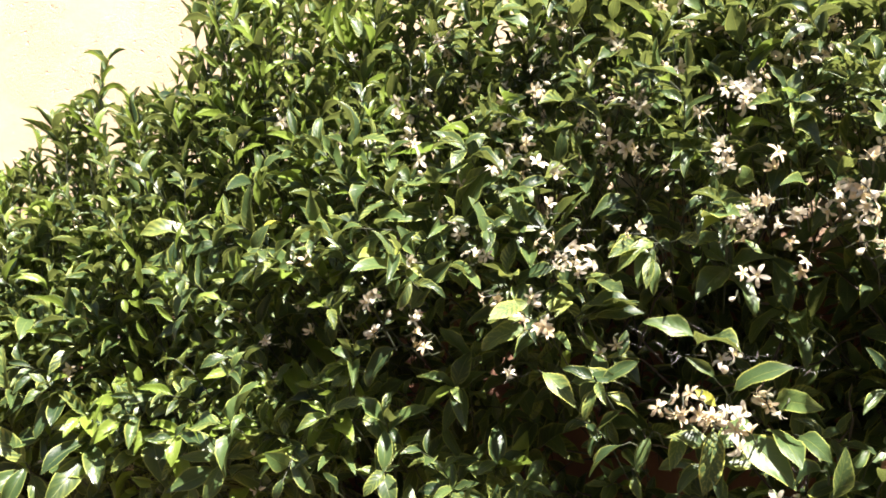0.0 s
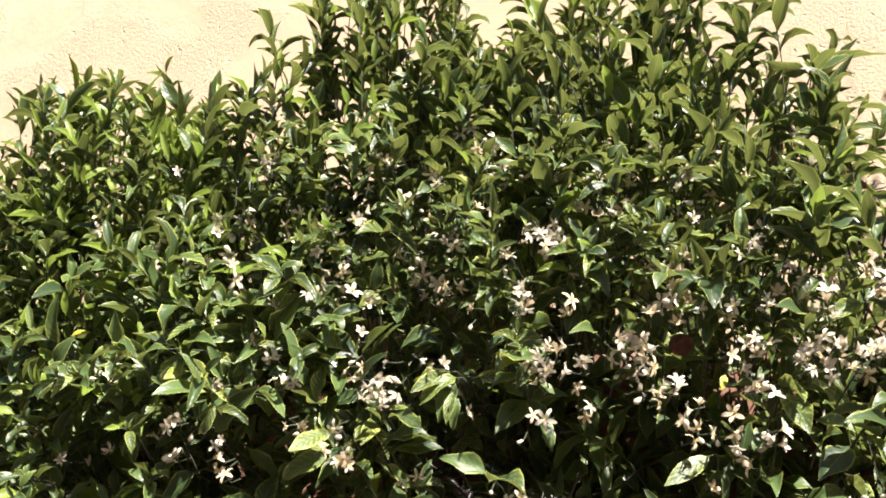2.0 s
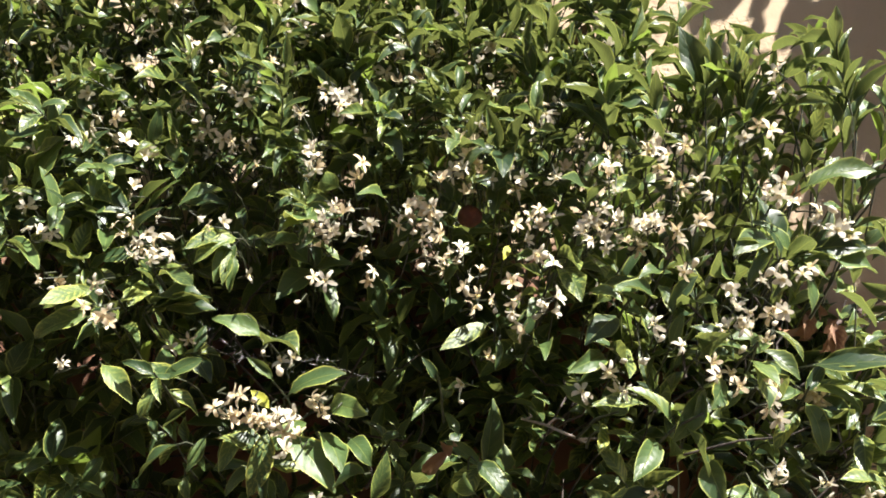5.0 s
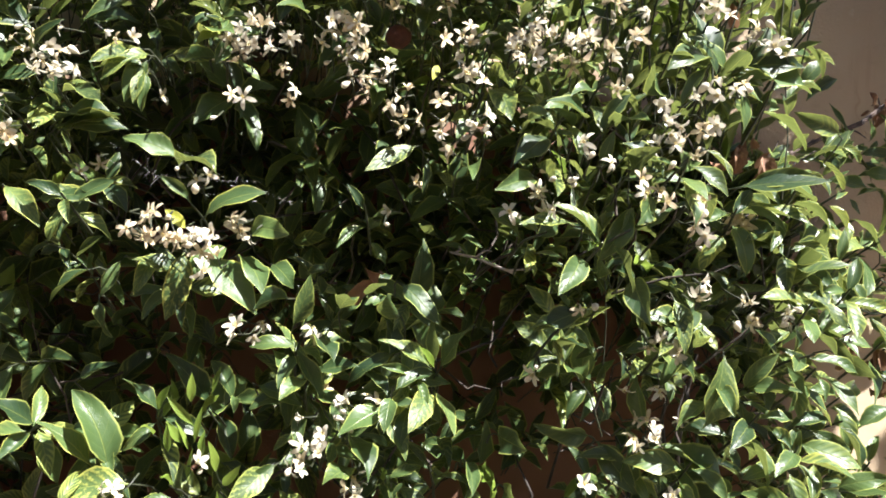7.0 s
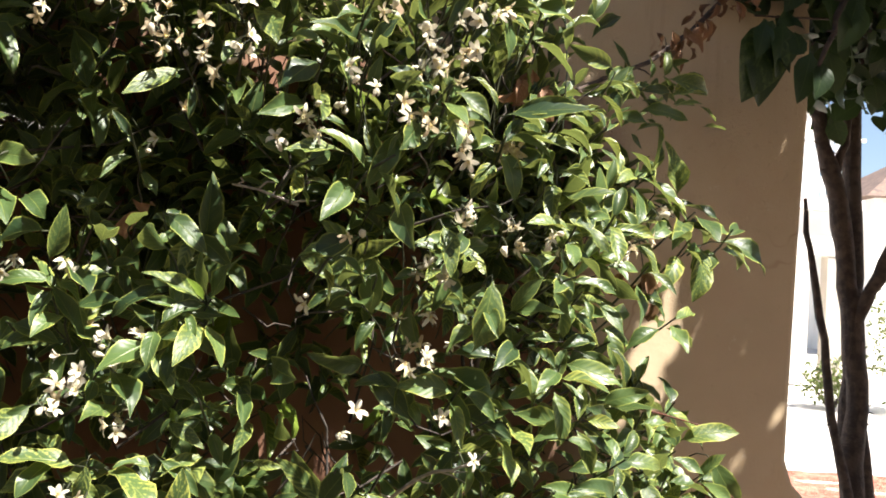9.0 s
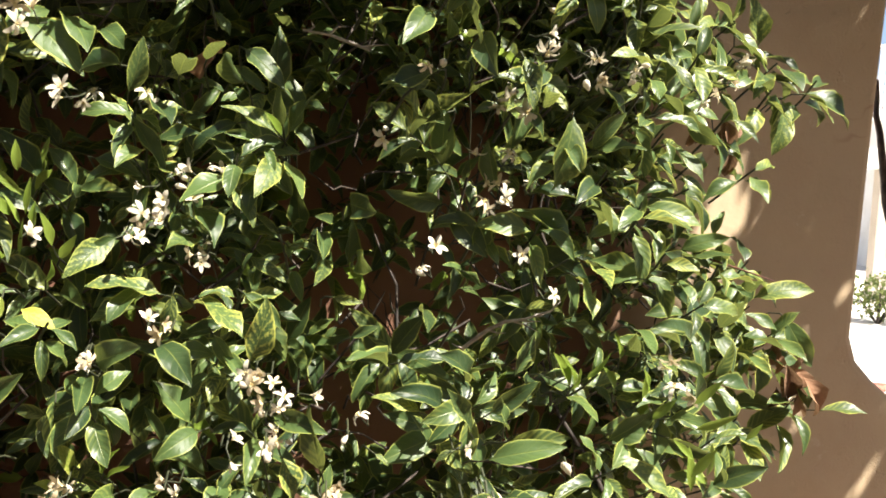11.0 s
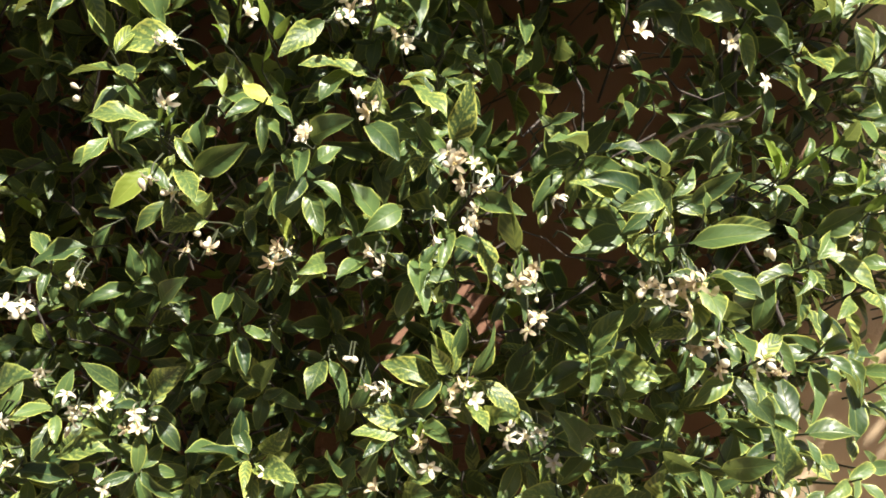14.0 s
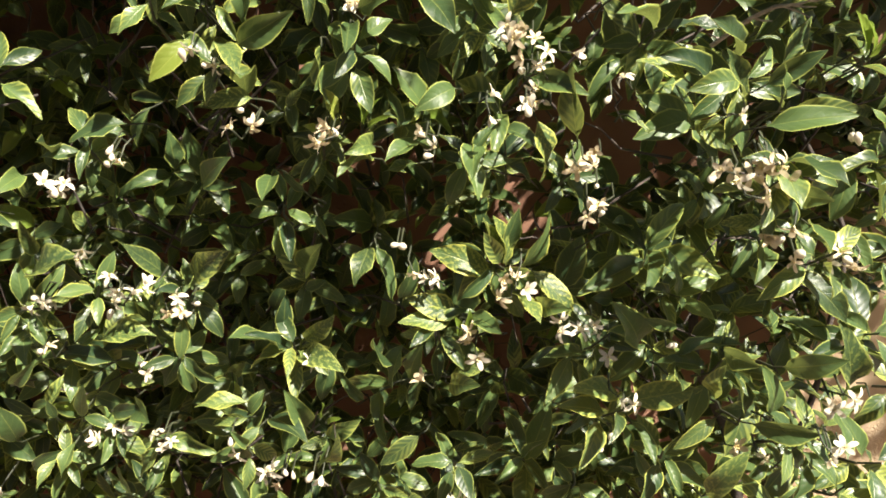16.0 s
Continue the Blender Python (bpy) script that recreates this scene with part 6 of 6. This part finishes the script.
# ---- the thorny vine behind the wall ----
vine = thing("thorny_vine", "thorny climbing vine with dark twisted stems beside the wall", "vine", (1.516, 2.114, 0.0))
STEMS = (
    ([(1.554, 2.128, 0.0), (1.501, 2.093, 0.431), (1.453, 2.087, 0.876), (1.427, 2.085, 1.119), (1.424, 2.08, 1.338), (1.406, 2.081, 1.535), (1.378, 2.086, 1.699), (1.351, 2.091, 1.864), (1.313, 2.1, 1.962), (1.289, 2.094, 2.083), (1.297, 2.048, 2.305), (1.135, 1.798, 2.639)], (0.0381, 0.0358, 0.0325, 0.0302, 0.028, 0.0258, 0.0235, 0.0246, 0.0179, 0.0157, 0.0134, 0.0078)),
    ([(1.439, 2.108, 1.042), (1.44, 2.124, 1.317), (1.447, 2.13, 1.591), (1.43, 2.132, 1.865), (1.412, 2.126, 2.196), (1.405, 1.968, 2.53), (1.193, 1.551, 2.871)], (0.0246, 0.0258, 0.0258, 0.0235, 0.0224, 0.0179, 0.0101)),
    ([(1.403, 2.071, 1.491), (1.436, 2.039, 1.601), (1.468, 2.007, 1.733), (1.532, 1.935, 2.031), (1.597, 1.805, 2.422)], (0.0157, 0.0168, 0.0157, 0.0134, 0.009)),
    ([(1.482, 2.076, 0.676), (1.433, 2.054, 0.942), (1.392, 2.036, 1.063), (1.335, 2.043, 1.261), (1.3, 2.046, 1.479), (1.275, 2.062, 1.665), (1.256, 2.077, 1.808)], (0.0146, 0.0146, 0.0134, 0.0106, 0.0101, 0.0078, 0.0045)),
    ([(1.569, 2.136, 0.432), (1.547, 2.138, 0.822), (1.509, 2.138, 1.098), (1.473, 2.14, 1.317), (1.447, 2.131, 1.481)], (0.0224, 0.0202, 0.0179, 0.0157, 0.0112)),
    ([(1.351, 2.091, 1.875), (1.365, 2.077, 1.974), (1.368, 2.065, 2.106), (1.404, 1.967, 2.418)], (0.0112, 0.0101, 0.009, 0.0056)),
    ([(1.295, 1.992, 2.416), (1.05, 1.8, 2.25), (0.95, 1.5, 2.18), (0.88, 1.42, 2.05), (0.85, 1.42, 1.95)], (0.0134, 0.0112, 0.0078, 0.0056, 0.0034)),
    ([(1.405, 1.968, 2.53), (1.45, 1.7, 2.5), (1.4, 1.4, 2.45), (1.25, 1.25, 2.35)], (0.0134, 0.0112, 0.0078, 0.0045)),
)
for pts, radii in STEMS:
    fine = np.linspace(0, len(pts) - 1, len(pts) * 3)
    p = np.stack([np.interp(fine, range(len(pts)), [q[i] for q in pts]) for i in range(3)], 1) + r.normal(0, 0.0025, (len(fine), 3))
    rad = np.interp(fine, range(len(pts)), radii) * r.uniform(0.9, 1.12, len(fine))
    part("stem", mesh_of("stem", *tube(p, rad, 9), [MAT["vine_bark"]]), vine)
    for _ in range(5):
        k = int(r.integers(2, len(p) - 2))
        way = unit(np.array((r.normal(), -0.3, r.normal(0.1, 0.3))))
        part("thorn", mesh_of("thorn", *tube((p[k], p[k] + way * (rad[k] + 0.008), p[k] + way * (rad[k] + 0.02)), (0.0026, 0.0018, 0.0003), 5), [MAT["vine_bark"]]), vine)

# canopy over the wall's end
n = 31000
c = np.stack((r.uniform(0.3, 2.6, n), r.uniform(0.93, 2.45, n), r.uniform(2.02, 3.1, n)), 1)
lump = np.array([noise.noise(Vector(q) * 3.1) for q in c])
low = 2.07 + 0.05 * np.sin(c[:, 0] * 17) + 0.12 * np.cos(c[:, 1] * 5)
left = 0.74 - 0.55 * np.maximum(c[:, 2] - 2.75, 0)
keep = (lump > -0.36) & (c[:, 2] > low) & (c[:, 0] > left)
# gaps through which the sun reaches the shaded end of the wall
for gx, gz, wide in ((0.606, 1.406, 0.004), (0.63, 1.44, 0.009), (0.65, 1.475, 0.005), (0.67, 1.53, 0.01), (0.69, 1.44, 0.006), (0.72, 1.535, 0.004), (0.92, 1.35, 0.0), (0.91, 1.80, -0.01)):
    off = c - np.array((gx, WALL_Y, gz))
    off -= (off @ np.array(SUN))[:, None] * np.array(SUN)[None]
    keep &= np.linalg.norm(off, axis=1) > wide + 0.03
c = c[keep]
n = len(c)
d = unit(r.normal(0, 1, (n, 3)) + (0, -0.1, -0.5))
nn = unit(r.normal(0, 0.6, (n, 3)) + (0.2, -0.3, 1))
size = r.uniform(0.045, 0.085, n)
part("canopy", leaf_mesh("canopy", c, d, nn, size, size * 0.62, r.uniform(0.05, 0.4, n), r.normal(0.5, 0.3, n), r.uniform(0.02, 0.1, n), r.uniform(0, 6.28, n), MAT["vine"], True), vine, "dark green vine leaves over the wall's end", "stuff")
HANG = leaf_mesh("leaf", (0, 0, 0), (1, 0, 0), (0, 0, 1), 1.0, 0.66, 0.2, 0.5, 0.08, 0.3, MAT["vine"])
DROOPING = [(0.759, 2.027, 0.758, 1.878), (0.77, 2.023, 0.725, 1.882), (0.785, 2.02, 0.783, 1.926), (0.75, 2.015, 0.731, 1.954), (0.798, 2.031, 0.824, 2.017), (0.837, 1.992, 0.785, 1.979), (0.841, 1.974, 0.815, 1.887), (0.862, 1.957, 0.845, 1.894), (0.813, 2.037, 0.778, 2.021), (0.771, 1.985, 0.802, 1.938), (0.818, 2.107, 0.785, 2.039), (0.859, 2.098, 0.883, 2.009), (0.901, 2.101, 0.94, 2.013), (0.929, 2.079, 0.897, 1.985)]
for k, (ax, az, bx, bz) in enumerate(DROOPING):
    lay_leaf(HANG, (ax, 1.45 - 0.006 * (k % 4), az), (bx, 1.43 - 0.006 * (k % 4), bz), (0.15 * (k % 3 - 1), -0.9, 0.3), 0.85 + 0.1 * (k % 3), "drooping dark green vine leaf", vine)
part("stem", mesh_of("stem", *tube([(0.74, 1.45, 2.03), (0.82, 1.45, 2.035), (0.92, 1.47, 2.05), (1.06, 1.6, 2.1), (1.18, 1.95, 2.16)], (0.0015, 0.002, 0.0025, 0.003, 0.004), 6), [MAT["vine_bark"]]), vine)


# ---- beyond the wall ----
BEYOND = Matrix.Translation((-0.03, 0.123, 0)) @ pose(0, 0, 0, 0, 0, -13.2) @ Matrix.Translation((-0.349, -0.259, 0))


def set_beyond(ob):
    """Houses and beds beyond stand at a slant to the garden wall."""
    ob.matrix_basis = BEYOND @ ob.matrix_basis
    return ob


bm = bmesh.new()
bmesh.ops.create_grid(bm, x_segments=180, y_segments=50, size=1)
for v in bm.verts:
    v.co = Vector((6 + v.co.x * 9, 7.3 + v.co.y * 0.95, 0.03 + 0.05 * noise.noise(v.co * 9) + 0.03 * noise.noise(v.co * 31)))
set_beyond(tagged(new("gravel_bed", from_bm("gravel_bed", bm, MAT["mulch"], True)), "bed of red gravel beside the drive", "gravel", kind="structure"))

house = thing("house", "white two-storey house with a railed balcony over its porch", "house", (7, 18, 0))


def bit(name, lo, hi, mat, parent, label="", bevel=0.0):
    return part(name, from_bm(name, box(lo, hi, bevel), MAT[mat]), parent, label)


bit("wall", (0.5, 18.6, 0), (7.2, 24, 5.9), "white_wall", house, "white rendered wall")
bit("roof", (0.1, 18.2, 5.9), (7.35, 24.4, 6.15), "roof", house, "low dark roof", 0.03)
bit("balcony_floor", (0.5, 16.1, 3.25), (7.2, 18.6, 3.45), "white_paint", house, "", 0.02)
bit("porch_beam", (0.5, 16.25, 2.42), (7.2, 16.6, 3.25), "white_wall", house, "", 0.02)
for x in (2.0, 4.3, 6.8):
    bit("column", (x - 0.16, 16.27, 0), (x + 0.16, 16.58, 2.42), "beige_wall", house, "", 0.02)
for x in (3.2, 6.05):
    win = bit("window", (x - 0.5, 18.55, 0.9), (x + 0.5, 18.6, 2.2), "white_paint", house, "white-framed window", 0.01)
    bit("pane", (x - 0.43, 18.53, 0.97), (x + 0.43, 18.548, 2.13), "glass", win)
rail = bit("top_rail", (0.5, 16.14, 4.52), (7.2, 16.2, 4.58), "white_paint", house, "white balcony railing", 0.008)
slat = from_bm("slat", box((-0.04, -0.015, 0), (0.04, 0.015, 1.07)), MAT["white_paint"])
for i in range(57):
    ob = part("slat", slat, house)
    ob.matrix_basis = Matrix.Translation((0.6 + i * 0.115, 16.17, 3.45))

neighbour = thing("house", "pale far house with a dark pitched roof", "house", (14, 28, 0))
bit("wall", (11.75, 26, 0), (21, 32, 4.9), "white_wall", neighbour, "pale rendered wall")
bm = bmesh.new()
v = [bm.verts.new(q) for q in ((11.3, 25.5, 4.75), (21.5, 25.5, 4.75), (21.5, 32.5, 4.75), (11.3, 32.5, 4.75), (14.2, 29, 6.6), (19, 29, 6.6))]
for f in ((0, 1, 5, 4), (1, 2, 5), (2, 3, 4, 5), (3, 0, 4), (3, 2, 1, 0)):
    bm.faces.new([v[i] for i in f])
part("roof", from_bm("roof", bm, MAT["roof"]), neighbour, "dark pitched roof")
win = bit("window", (12.3, 25.95, 2.9), (13.1, 26.0, 4.1), "white_paint", neighbour, "", 0.01)
bit("pane", (12.37, 25.93, 2.97), (13.03, 25.948, 4.03), "glass", win)
set_beyond(house)
set_beyond(neighbour)


def garden_shrub(at, rx, rz, leaves, seed, label):
    r = np.random.default_rng(seed)
    shrub = thing("garden_shrub", label, "shrub", at, "garden shrubs beyond the wall")
    q = unit(r.normal(0, 1, (leaves, 3))) * (r.random((leaves, 1)) ** 0.4)
    q *= 1 + 0.25 * np.array([noise.noise(Vector(p) * 2.2) for p in q])[:, None]
    q = q * (rx, rx, rz / 2) + np.array(at) + (0, 0, rz / 2 + 0.05)
    q[:, 2] = np.maximum(q[:, 2], 0.05)
    size = r.uniform(0.05, 0.10, leaves)
    part("foliage", leaf_mesh("foliage", q, unit(r.normal(0, 1, (leaves, 3)) + (0, 0, 0.4)), unit(r.normal(0, 0.7, (leaves, 3)) + (0, -0.3, 1)), size, size * 0.5, 0.3, 0.4, 0.1, 0.0, MAT["hedge"], True), shrub, "", "stuff")
    for _ in range(5):
        tip = np.array(at) + (r.normal(0, rx * 0.4), r.normal(0, rx * 0.4), rz * 0.8)
        part("stem", mesh_of("stem", *tube((at, (np.array(at) + tip) / 2 + (0.03, 0, 0), tip), (0.02, 0.014, 0.006), 5), [MAT["bark"]]), shrub)


garden_shrub((7.98, 11.5, 0.0), 0.45, 0.75, 700, 1, "sparse olive-green garden shrub by the porch")
garden_shrub((9.2, 11.1, 0.0), 0.8, 2.2, 2200, 2, "tall bushy green garden shrub")
garden_shrub((7.9, 8.5, 0.0), 0.6, 0.9, 1200, 3, "low yellow-green garden shrub")
